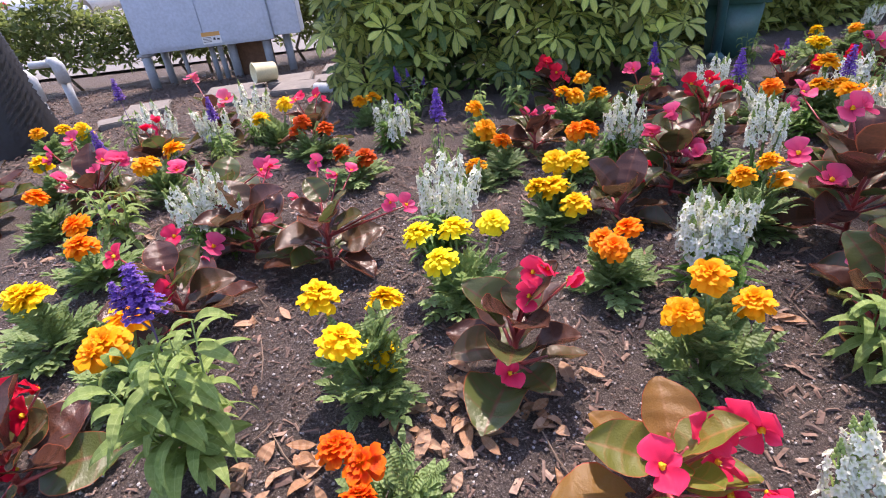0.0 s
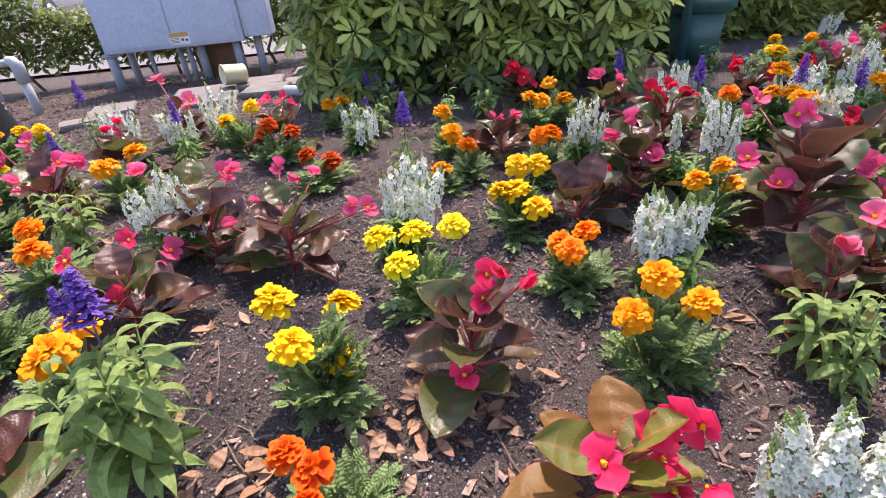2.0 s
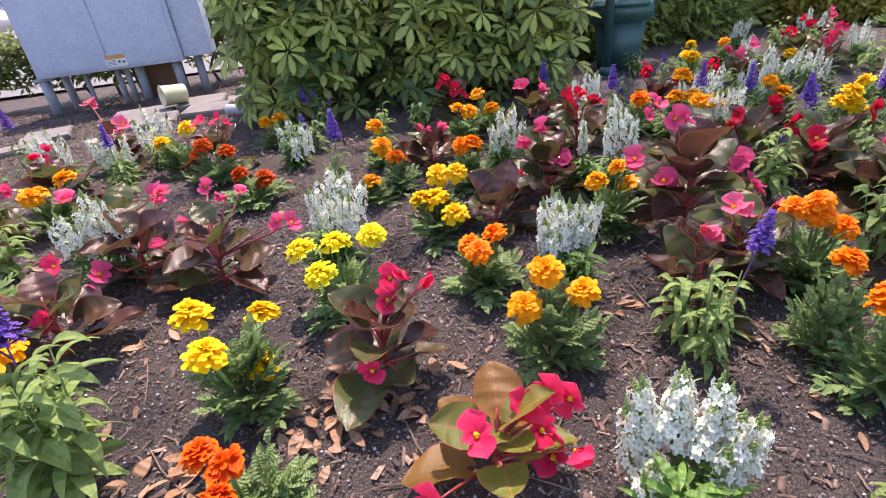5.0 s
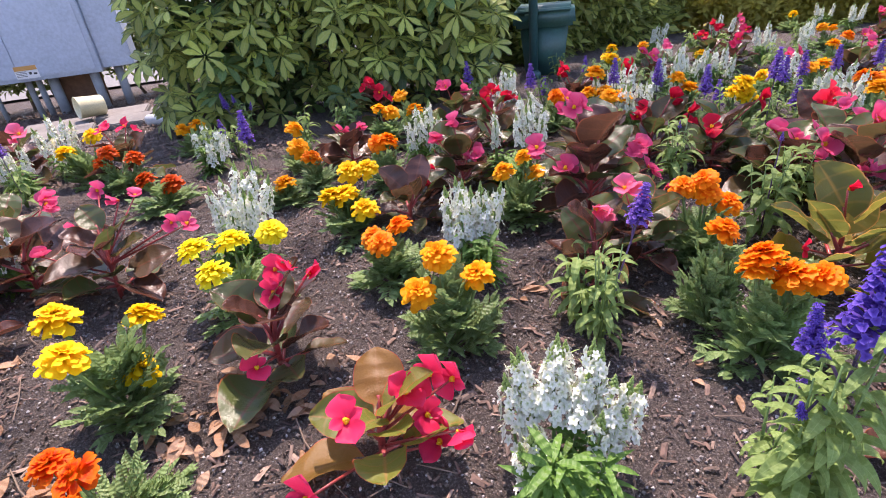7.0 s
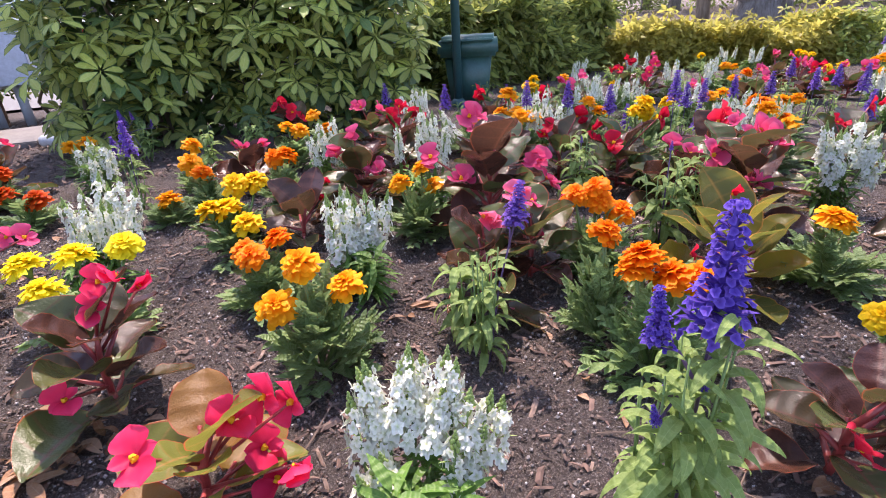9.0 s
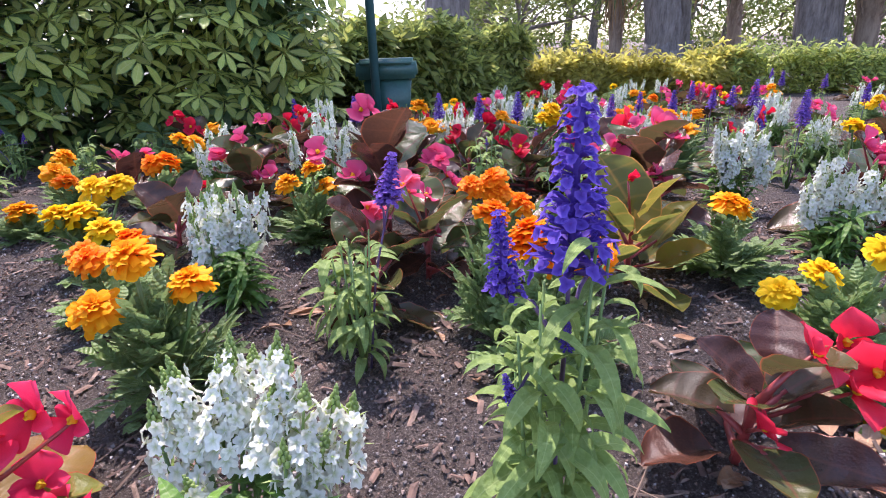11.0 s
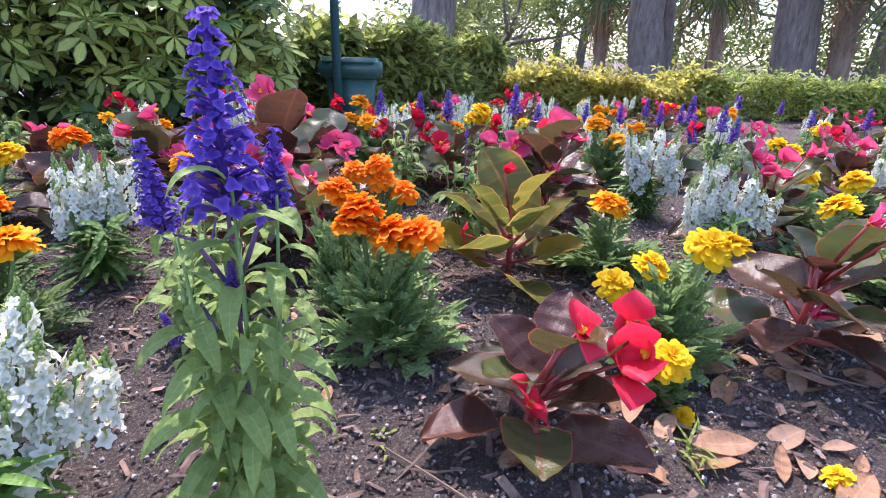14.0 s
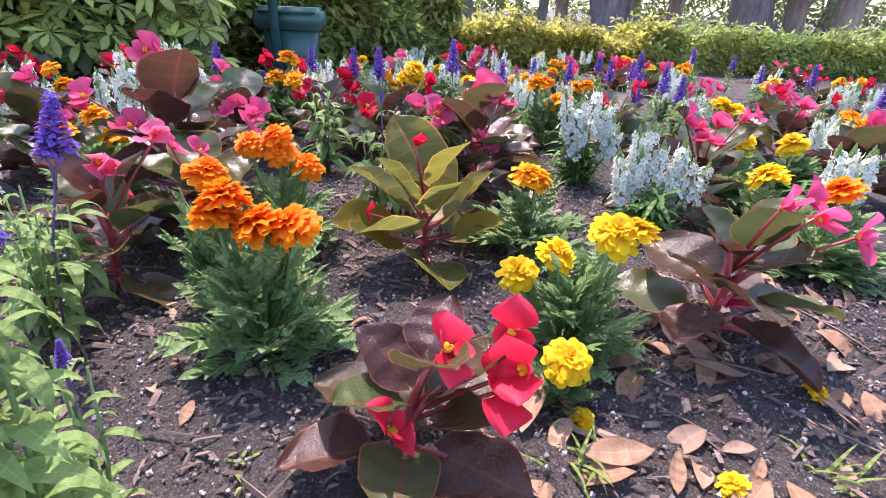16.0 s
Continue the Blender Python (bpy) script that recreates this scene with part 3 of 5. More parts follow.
def salvia(x, y, tips, length=0.1, leaves=14, height=0.16, leaf=0.07, width=0.05, colour="violet", plump=1.15):
    label = "blue-violet salvia with upright flower spikes and drooping green leaves" if tips else "leafy green salvia not yet in bloom"
    root = thing("salvia", x, y, ground_at(x, y), label, "flower", "salvias in the bed")
    for n, (hx, hy, hz) in enumerate(tips):
        hz -= root.location.z
        ln = length * (1, 0.5, 0.5, 0.2)[min(n, 3)]
        foot = Vector((hx * 0.85, hy * 0.85, max(0.03, hz - ln)))
        tip = Vector((hx, hy, hz))
        d = tip - foot
        m = Matrix.Translation(foot) @ d.to_track_quat("Z", "Y").to_matrix().to_4x4() @ pose(0, 0, 0, 0, 0, rnd.uniform(0, 360)) @ Matrix.Diagonal((ln * plump, ln * plump, d.length, 1))
        part("flower_spike", rnd.choice(SALVIA_SPIKES[colour]), root, m, "blue-violet flower spike")
        s = Shape()
        if n == 0:
            trunk = foot
            way = [(hx * 0.15, hy * 0.15, 0), (hx * 0.45, hy * 0.45, foot.z * 0.6), foot, tip]
        else:
            low = min(trunk.z * 0.92, foot.z * 0.85)
            way = [(trunk.x * low / trunk.z, trunk.y * low / trunk.z, low), trunk.lerp(foot, 0.6) * 0.97, foot, tip]
        s.tube(way, [0.0018, 0.0016, 0.0014, 0.0008], 5)
        part("stem", s.mesh("stem", DARK_STEM), root, None, "dark violet stem")
    shoots = 5
    first = rnd.uniform(0, 360)
    tops = []
    for j in range(shoots):
        a, h = radians(first + 360 * j / shoots), height * rnd.uniform(0.75, 1.02)
        top = Vector((width * math.cos(a) * rnd.uniform(0.3, 0.9), width * math.sin(a) * rnd.uniform(0.3, 0.9), h))
        tops.append(top)
        s = Shape()
        s.tube([(0, 0, -0.005), (top.x * 0.7, top.y * 0.7, h * 0.5), top], [0.0026, 0.0018, 0.001], 5)
        part("stem", s.mesh("stem", STEM), root)
    for i in range(leaves):
        top = tops[i % shoots]
        q = 0.12 + 0.88 * (i + 0.5) / leaves
        away = math.degrees(math.atan2(-top.x, top.y))
        m = pose(top.x * q, top.y * q, top.z * q, 0, 0, away + (i // shoots) * 97 + rnd.uniform(-30, 30)) @ pose(0, 0.003, 0, rnd.uniform(-15, 25), rnd.uniform(-20, 20), 0)
        k = leaf * rnd.uniform(0.75, 1.15) * (1.05 - 0.45 * q * q)
        part("leaf", rnd.choice(SALVIA_LEAVES), root, m @ Matrix.Diagonal((k, k, k, 1)))
    return root


# ---- the ground: a planted bed raised above the walk along its front ----
EDGE_X = [-400, 0.0, 0.4, 0.72, 0.86, 0.95, 1.05, 400]
EDGE_Y = [0.18, 0.18, 0.1, -0.02, -0.2, -1.0, -7.0, -400.0]
WALK_Z = -0.62


def edge_at(x):
    return float(np.interp(x, EDGE_X, EDGE_Y))


def ground_at(x, y):
    fade = max(0.0, min(1.0, 1.5 - max(abs(x), abs(y)) / 8))
    p = Vector((x * 4.2, y * 4.2, 1.3))
    fall = 0.04 * max(0.0, min(5.0, math.hypot(x, y) - 1.6))
    return fade * (0.014 * noise.noise(p) + 0.007 * noise.noise(p * 3.7)) - fall


def make_ground():
    xs = np.concatenate([[-400, -120, -40, -16, -9, -6, -4.5, -3.5, -2.8], np.arange(-2.3, 3.2, 0.022), np.arange(3.25, 6, 0.12), [6.5, 7.5, 9, 12, 18, 40, 120, 400]])
    ys = np.concatenate([[-400, -100, -30, -8, -4, -2], np.arange(-1.2, 3.6, 0.022), np.arange(3.65, 6, 0.12), [6.5, 8, 10, 13, 18, 40, 120, 400]])
    v, f = [], []
    for y in ys:
        for x in xs:
            fine = 0.005 * noise.noise((x * 45, y * 45, 0)) + 0.003 * noise.noise((x * 90, y * 90, 5)) if -2.4 < x < 3.3 and -1.3 < y < 3.7 else 0
            v.append((x, y, ground_at(x, y) + fine))
    w = len(xs)
    for j in range(len(ys) - 1):
        for i in range(w - 1):
            cx, cy = (xs[i] + xs[i + 1]) / 2, (ys[j] + ys[j + 1]) / 2
            if cy > edge_at(cx) + 0.03:
                a = j * w + i
                f.append((a, a + 1, a + w + 1, a + w))
    me = bpy.data.meshes.new("ground")
    me.from_pydata(v, [], f)
    me.polygons.foreach_set("use_smooth", np.ones(len(me.polygons), dtype=bool))
    me.materials.append(SOIL)
    return tagged(new("ground", me), "dark mulched soil of the planted bed", "ground", kind="structure")


make_ground()
STONE = plain_material("grey paving", (0.22, 0.2, 0.18), 0.85, 6, 0.2, 0, 0.4, 0.01)
CONCRETE = plain_material("kerb concrete", (0.26, 0.24, 0.22), 0.85, 5, 0.2, 0, 0.3, 0.006)
ASPHALT = plain_material("asphalt", (0.16, 0.155, 0.15), 0.9, 30, 0.25, 0, 0.4, 0.01)


def make_walk():
    s = Shape()
    s.grid(1, 1, lambda u, v: Vector((-60 + 120 * u, -60 + 60.35 * v, WALK_Z)))
    tagged(new("pavement", s.mesh("pavement", STONE, False)), "plain grey walk along the front of the bed", "pavement", kind="structure")
    s = Shape()
    pts = [Vector((x, edge_at(x), 0)) for x in (-40, -10, -2, 0, 0.2, 0.4, 0.56, 0.72, 0.8, 0.86, 0.9, 0.95, 1.05)]
    n = len(pts)
    for i, p in enumerate(pts):
        d = (pts[min(n - 1, i + 1)] - pts[max(0, i - 1)]).normalized()
        side = Vector((-d.y, d.x, 0))
        for off, z in ((0.0, WALK_Z - 0.1), (0.0, 0.0), (0.008, 0.008), (0.06, 0.008), (0.068, 0.0), (0.068, WALK_Z - 0.1)):
            q = p + side * off
            s.v.append((q.x, q.y, z))
            s.uv.append((0.5, 0.5))
    for i in range(n - 1):
        for k in range(5):
            a = i * 6 + k
            s.f.append((a, a + 6, a + 7, a + 1))
    tagged(new("kerb", s.mesh("kerb", CONCRETE, False)), "low concrete wall that holds the raised bed", "kerb", kind="structure")


make_walk()


# ---- mulch, grit and fallen leaves ----
def scatter(name, material, count, area, maker, label, seed, category="mulch"):
    r, s = random.Random(seed), Shape()
    made = 0
    while made < count:
        x, y = r.uniform(area[0], area[1]), r.uniform(area[2], area[3])
        if y < edge_at(x) + 0.1:
            continue
        made += 1
        maker(s, r, x, y)
    tagged(new(name, s.mesh(name, material, False)), label, category, kind="stuff")


def chip(s, r, x, y):
    ln = 0.0018 + 0.016 * r.random() ** 5
    w, h = ln * r.uniform(0.1, 0.34) + 0.0006, r.uniform(0.0008, 0.003)
    m = pose(x, y, ground_at(x, y) + 0.004, r.uniform(-25, 25), r.uniform(-25, 25), r.uniform(0, 360))
    k = len(s.v)
    for px, py, pz in ((-ln, -w * r.uniform(0.3, 1), 0), (ln, -w * r.uniform(0.3, 1), 0), (ln * r.uniform(0.6, 1), w, 0), (-ln * r.uniform(0.5, 1), w, 0), (-ln * 0.5, 0, h), (ln * 0.4, 0, h)):
        s.v.append(tuple(m @ Vector((px, py, pz))))
        s.uv.append((0.5, 0.5))
    for q in ((0, 1, 5, 4), (1, 2, 5), (2, 3, 4, 5), (3, 0, 4)):
        s.f.append(tuple(k + i for i in q))


def coarse_chip(s, r, x, y):
    ln = r.uniform(0.015, 0.04)
    s.blade(pose(x, y, ground_at(x, y) + 0.005 + 0.01 * r.random(), r.uniform(-25, 25), r.uniform(-25, 25), r.uniform(0, 360)), ln, ln * r.uniform(0.2, 0.45), 2, 2, r.uniform(-0.6, 0.8), 0.2, 0.5)


def crumb(s, r, x, y):
    d = 0.0006 + 0.0034 * r.random() ** 4
    m = pose(x, y, ground_at(x, y) + 0.003, r.uniform(0, 90), r.uniform(0, 90), r.uniform(0, 360))
    k = len(s.v)
    for p in ((d, 0, 0), (-d, 0, 0), (0, d, 0), (0, -d, 0), (0, 0, d), (0, 0, -d)):
        s.v.append(tuple(m @ Vector(p)))
        s.uv.append((0.5, 0.5))
    for q in ((0, 2, 4), (2, 1, 4), (1, 3, 4), (3, 0, 4), (2, 0, 5), (1, 2, 5), (3, 1, 5), (0, 3, 5)):
        s.f.append(tuple(k + i for i in q))


def twig(s, r, x, y):
    m = pose(x, y, ground_at(x, y) + 0.006, r.uniform(-8, 8), r.uniform(-8, 8), r.uniform(0, 360))
    ln = r.uniform(0.02, 0.07)
    s.tube([m @ Vector((-ln, 0, 0)), m @ Vector((0, r.uniform(-0.006, 0.006), 0.002)), m @ Vector((ln, 0, 0))], [0.0012, 0.0016, 0.0008], 4)


scatter("bark_mulch", CHIP, 36000, (-1.3, 2.0, -0.5, 2.0), chip, "dark shredded bark mulch over the bed", 1)
scatter("bark_mulch", CHIP, 6000, (-3, 3.5, 1.6, 5.0), chip, "coarse bark mulch further back in the bed", 2)
# The litter round the slabs also darkens the ground in place of tree shade.
scatter("bark_mulch", CHIP, 16000, (-3.6, 0.2, 2.2, 5.2), coarse_chip, "coarse brown bark and leaf litter round the slabs, darkening shaded ground", 6)
scatter("soil_grit", GRIT, 46000, (-1.2, 1.9, -0.5, 1.6), crumb, "pale grit and perlite crumbs in the soil", 3)
scatter("soil_crumbs", CRUMB, 60000, (-1.2, 1.9, -0.5, 1.8), crumb, "fine brown crumbs of soil and bark dust", 7)
scatter("twigs", TWIG, 260, (-1.2, 2.0, -0.5, 2.0), twig, "thin dry twigs on the mulch", 4)


def dry_leaf_mesh(seed):
    r, s = random.Random(seed), Shape()
    s.blade(pose(0, -0.5, 0), 1.0, r.uniform(0.34, 0.48), 8, 4, r.uniform(-0.7, 0.9), r.uniform(0.05, 0.28), 0.5, 0.07, 1, r.uniform(0, 6))
    return s.mesh("fallen_leaf", DRY)


DRY_LEAVES = [dry_leaf_mesh(i) for i in range(7)]


def fallen_leaf(x, y, length, turn, lift=0.0):
    ob = new("fallen_leaf", DRY_LEAVES[rnd.randrange(7)])
    ob.matrix_world = pose(x, y, ground_at(x, y) + 0.007 + lift, rnd.uniform(-14, 14), rnd.uniform(-22, 22), turn) @ Matrix.Diagonal((length, length, length, 1))
    return tagged(ob, "dry brown curled leaf lying on the mulch", "leaf", "fallen leaves on the mulch")


# ---- schefflera hedge ----
VARIEGATED = leaf_material("variegated leaf", (0.47, 0.53, 0.12), (0.6, 0.64, 0.24), (0.06, 0.17, 0.06), 0.4, 0.55, 6, (0.3, 1.5), 0.66, None, 0.3)
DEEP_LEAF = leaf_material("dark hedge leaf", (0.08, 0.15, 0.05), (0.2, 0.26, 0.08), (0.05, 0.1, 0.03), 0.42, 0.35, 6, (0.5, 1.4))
SUNNY_LEAF = leaf_material("sunny hedge leaf", (0.5, 0.46, 0.09), (0.58, 0.52, 0.16), (0.32, 0.34, 0.08), 0.45, 0.6, 6, (0.5, 1.3))
OAK_LEAF = leaf_material("tree leaf", (0.17, 0.22, 0.06), (0.26, 0.31, 0.1), (0.14, 0.18, 0.05), 0.45, 0.5, 5, (0.5, 1.6))


def palmate(s, r, m, size, leaflets=8):
    for i in range(leaflets):
        a = 360 * i / leaflets + r.uniform(-10, 10)
        q = m @ pose(0, 0, 0, 0, 0, a) @ pose(0, size * 0.06, 0, r.uniform(-14, 14), r.uniform(-10, 10), 0)
        s.blade(q, size * r.uniform(0.42, 0.56), size * 0.2, 4, 2, r.uniform(0.2, 0.8), 0.12, 0.62)


def palmate_mesh(seed, material):
    r, s = random.Random(seed), Shape()
    palmate(s, r, Matrix.Identity(4), 1.0, 7 + seed % 3)
    s.tube([(0, 0, -0.45), (0.02, 0, -0.2), (0, 0, 0)], [0.012, 0.012, 0.015], 5)
    return s.mesh("palmate_leaf", material)


CLUSTERS = [palmate_mesh(i, VARIEGATED) for i in range(5)] + [palmate_mesh(i, DEEP_LEAF) for i in range(2)]


def loose_leaves(s, r, x, y, z, size, tilt=60):
    m = pose(x, y, z, r.uniform(-tilt, tilt), r.uniform(-tilt, tilt), r.uniform(0, 360))
    s.blade(m, size, size * 0.42, 2, 2, r.uniform(0.1, 0.9), 0.15, 0.5)


def hedge_front(x):
    return 2.7 + 0.12 * math.sin(2.5 * x + 1) + max(0, -0.1 - x) ** 2 * 2


def make_schefflera():
    root = thing("schefflera_hedge", 0.6, 3.2, 0, "tall variegated schefflera hedge with yellow-green palmate leaves", "hedge")
    r = random.Random(21)
    inv = Matrix.Translation((-0.6, -3.2, 0))
    for i in range(290):
        x = r.uniform(-0.5, 1.36)
        z = 0.1 + 1.1 * (i / 290) ** 0.9 + r.uniform(-0.06, 0.06)
        y = hedge_front(x) + r.uniform(-0.04, 0.2) + 0.2 * (z - 0.5) ** 2 - 0.06 * math.sin(3.2 * z)
        m = pose(x, y, z, r.uniform(12, 62), 0, r.uniform(-50, 50)) @ pose(0, 0, 0, 0, 0, r.uniform(0, 360))
        k = r.uniform(0.15, 0.26)
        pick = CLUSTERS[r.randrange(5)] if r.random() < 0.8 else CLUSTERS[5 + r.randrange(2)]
        part("palmate_leaf", pick, root, inv @ m @ Matrix.Diagonal((k, k, k, 1)))
    s = Shape()
    for i in range(250):
        x, z = r.uniform(-0.5, 1.36), r.uniform(0.08, 1.25)
        y = hedge_front(x) + r.uniform(-0.02, 0.25) + 0.2 * (z - 0.5) ** 2 - 0.06 * math.sin(3.2 * z)
        palmate(s, r, inv @ pose(x, y, z, r.uniform(12, 65), 0, r.uniform(-60, 60)) @ pose(0, 0, 0, 0, 0, r.uniform(0, 360)), r.uniform(0.13, 0.22), 7)
    tagged(part("outer_foliage", s.mesh("outer_foliage", VARIEGATED), root, None, "many more variegated leaves"), kind="stuff")
    # Inner leaves take a darker green that paints the shade inside the hedge.
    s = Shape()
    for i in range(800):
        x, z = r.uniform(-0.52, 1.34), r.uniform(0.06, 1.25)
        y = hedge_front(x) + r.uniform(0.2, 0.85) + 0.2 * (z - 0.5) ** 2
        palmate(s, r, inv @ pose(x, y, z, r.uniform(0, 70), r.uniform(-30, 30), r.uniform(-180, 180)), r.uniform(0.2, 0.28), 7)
    tagged(part("inner_foliage", s.mesh("inner_foliage", DEEP_LEAF), root, None, "inner leaves in a darker green painted for shade"), kind="stuff")
    for i in range(16):
        s = Shape()
        x, y = r.uniform(-0.4, 1.25), 3.15 + r.uniform(-0.15, 0.3)
        s.tube([inv @ Vector((x + r.uniform(-0.2, 0.2) * q, y + r.uniform(-0.15, 0.1) * q, 1.1 * q - 0.02)) for q in (0, 0.3, 0.65, 1)], [0.015, 0.012, 0.009, 0.005], 6)
        part("stem", s.mesh("stem", WOODY), root, None, "thin woody stem")


make_schefflera()


def leafy_hedge(name, label, material, x0, x1, front, depth, low, high, count, size, seed, bumps=0.12):
    """A clipped hedge of small leaves along a slanting line; front(x) gives its near face."""
    r = random.Random(seed)
    xc = (x0 + x1) / 2
    root = thing(name, xc, front(xc), 0, label, "hedge")
    inv = Matrix.Translation((-xc, -front(xc), 0))
    s = Shape()
    shoots = [r.uniform(-1, 1) for i in range(int((x1 - x0) * 4))]
    for i in range(count):
        x = r.uniform(x0, x1)
        top = high * (1 + bumps * math.sin(3.1 * x) + bumps * 0.7 * math.sin(7.3 * x + 1))
        deep = r.random() ** 2 * depth
        top *= 1 + 1.4 * bumps * shoots[int((x - x0) / (x1 - x0) * 0.999 * len(shoots))]
        z = low + (top - low) * r.random() ** 0.7
        if r.random() < 0.03:
            z = top * r.uniform(1.0, 1.22)
        y = front(x) + deep + 0.08 * math.sin(5 * x + 6 * z)
        k = size * r.uniform(0.7, 1.3)
        m = inv @ pose(x, y, z, r.uniform(-30, 80), r.uniform(-45, 45), r.uniform(0, 360))
        for j in range(3):
            s.blade(m @ pose(0, 0, 0, 15, 0, 120 * j + r.uniform(-30, 30)), k, k * 0.42, 2, 2, r.uniform(0.2, 0.9), 0.14, 0.55)
    part("foliage", s.mesh("foliage", material), root)
    for i in range(max(4, int((x1 - x0) * 3))):
        x = r.uniform(x0, x1)
        w = Shape()
        b = Vector((x, front(x) + depth * 0.5, -0.12))
        w.tube([inv @ b, inv @ (b + Vector((r.uniform(-0.1, 0.1), r.uniform(-0.2, 0), high * 0.4))), inv @ (b + Vector((r.uniform(-0.3, 0.3), r.uniform(-0.3, 0), high * 0.85)))], [0.02, 0.015, 0.007], 6)
        part("stem", w.mesh("stem", WOODY), root, None, "bare woody stem")
    return root


leafy_hedge("variegated_hedge", "broad green and cream hedge behind the green bin", VARIEGATED, 1.15, 4.0, lambda x: 3.8 + 0.35 * max(0, x - 2.1), 0.7, 0.0, 0.66, 4200, 0.125, 31, 0.13)
leafy_hedge("clipped_hedge", "low sunlit yellow-green hedge at the back of the bed", SUNNY_LEAF, 3.8, 6.2, lambda x: 4.7 - 0.55 * (x - 3.8), 0.7, -0.05, 0.38, 3600, 0.09, 32, 0.13)
leafy_hedge("clipped_hedge", "low grey-green hedge at the back of the bed", VARIEGATED, 6.0, 9.6, lambda x: 3.45 - 0.6 * (x - 6.0), 0.7, -0.08, 0.4, 3600, 0.09, 33, 0.13)
leafy_hedge("parking_hedge", "open green hedge with bare stems beside the parking area", OAK_LEAF, -5.0, 0.3, lambda x: 5.4 + 0.05 * x, 0.5, 0.16, 0.66, 3600, 0.085, 34, 0.1)


# ---- green bin beside its post ----
GREEN_PLASTIC = plain_material("dark green plastic", (0.03, 0.095, 0.085), 0.4, 8, 0.2, 0, 0.1)
GREEN_PAINT = plain_material("green painted steel", (0.03, 0.1, 0.11), 0.35, 14, 0.2, 0, 0.1)


def tapered(s, low, high, z0, z1, bevel=0.02, m=None):
    bm = bmesh.new()
    bmesh.ops.create_cube(bm, size=1)
    for v in bm.verts:
        w, d = (high if v.co.z > 0 else low)
        v.co = Vector((v.co.x * w, v.co.y * d, z1 if v.co.z > 0 else z0))
    bmesh.ops.bevel(bm, geom=bm.edges[:], offset=bevel, segments=2, affect="EDGES")
    s.take(bm, m)


def make_bin():
    root = thing("waste_bin", 1.93, 3.32, 0, "dark green plastic waste bin with a deep lid at the hedge", "bin")
    root.rotation_euler[2] = radians(-28)
    root.scale = (0.68, 0.68, 0.78)
    s = Shape()
    tapered(s, (0.36, 0.36), (0.46, 0.46), -0.02, 0.4)
    part("body", s.mesh("body", GREEN_PLASTIC), root)
    s = Shape()
    tapered(s, (0.6, 0.56), (0.56, 0.52), 0.4, 0.56, 0.03)
    s.box((0.5, 0.05, 0.03), pose(0, -0.27, 0.53), 0.01)
    part("lid", s.mesh("lid", GREEN_PLASTIC), root)
    root = thing("lamp_post", 1.76, 3.14, 0, "slim dark green steel post beside the bin", "post")
    s = Shape()
    s.tube([(0, 0, -0.05), (0, 0, 2.6)], 0.028, 14)
    part("shaft", s.mesh("shaft", GREEN_PAINT), root)
    s = Shape()
    s.tube([(0, 0, -0.01), (0, 0, 0.03), (0, 0, 0.05)], [0.05, 0.05, 0.03], 14)
    part("base", s.mesh("base", GREEN_PAINT), root)


make_bin()

# ---- electrical cabinet on legs, pipes, bucket and slabs ----
GREY_METAL = plain_material("grey painted steel", (0.42, 0.47, 0.55), 0.45, 3, 0.08, 0, 0.05)
GREY_PIPE = plain_material("grey conduit", (0.3, 0.32, 0.34), 0.55, 10, 0.15)
PVC = plain_material("pale grey pipe", (0.42, 0.44, 0.45), 0.5, 10, 0.12)
RUST = plain_material("weathered brown board", (0.2, 0.1, 0.055), 0.8, 10, 0.35)
LABEL_WHITE = plain_material("label white", (0.75, 0.75, 0.74), 0.5, 20, 0.05)
LABEL_ORANGE = plain_material("label orange", (0.6, 0.3, 0.08), 0.5, 20, 0.1)
LABEL_BLACK = plain_material("label black", (0.03, 0.03, 0.03), 0.5, 20, 0.1)
CREAM = plain_material("cream plastic", (0.72, 0.66, 0.42), 0.4, 8, 0.08)
SLAB = plain_material("grey slab", (0.17, 0.155, 0.14), 0.9, 7, 0.2, 0, 0.4, 0.01)


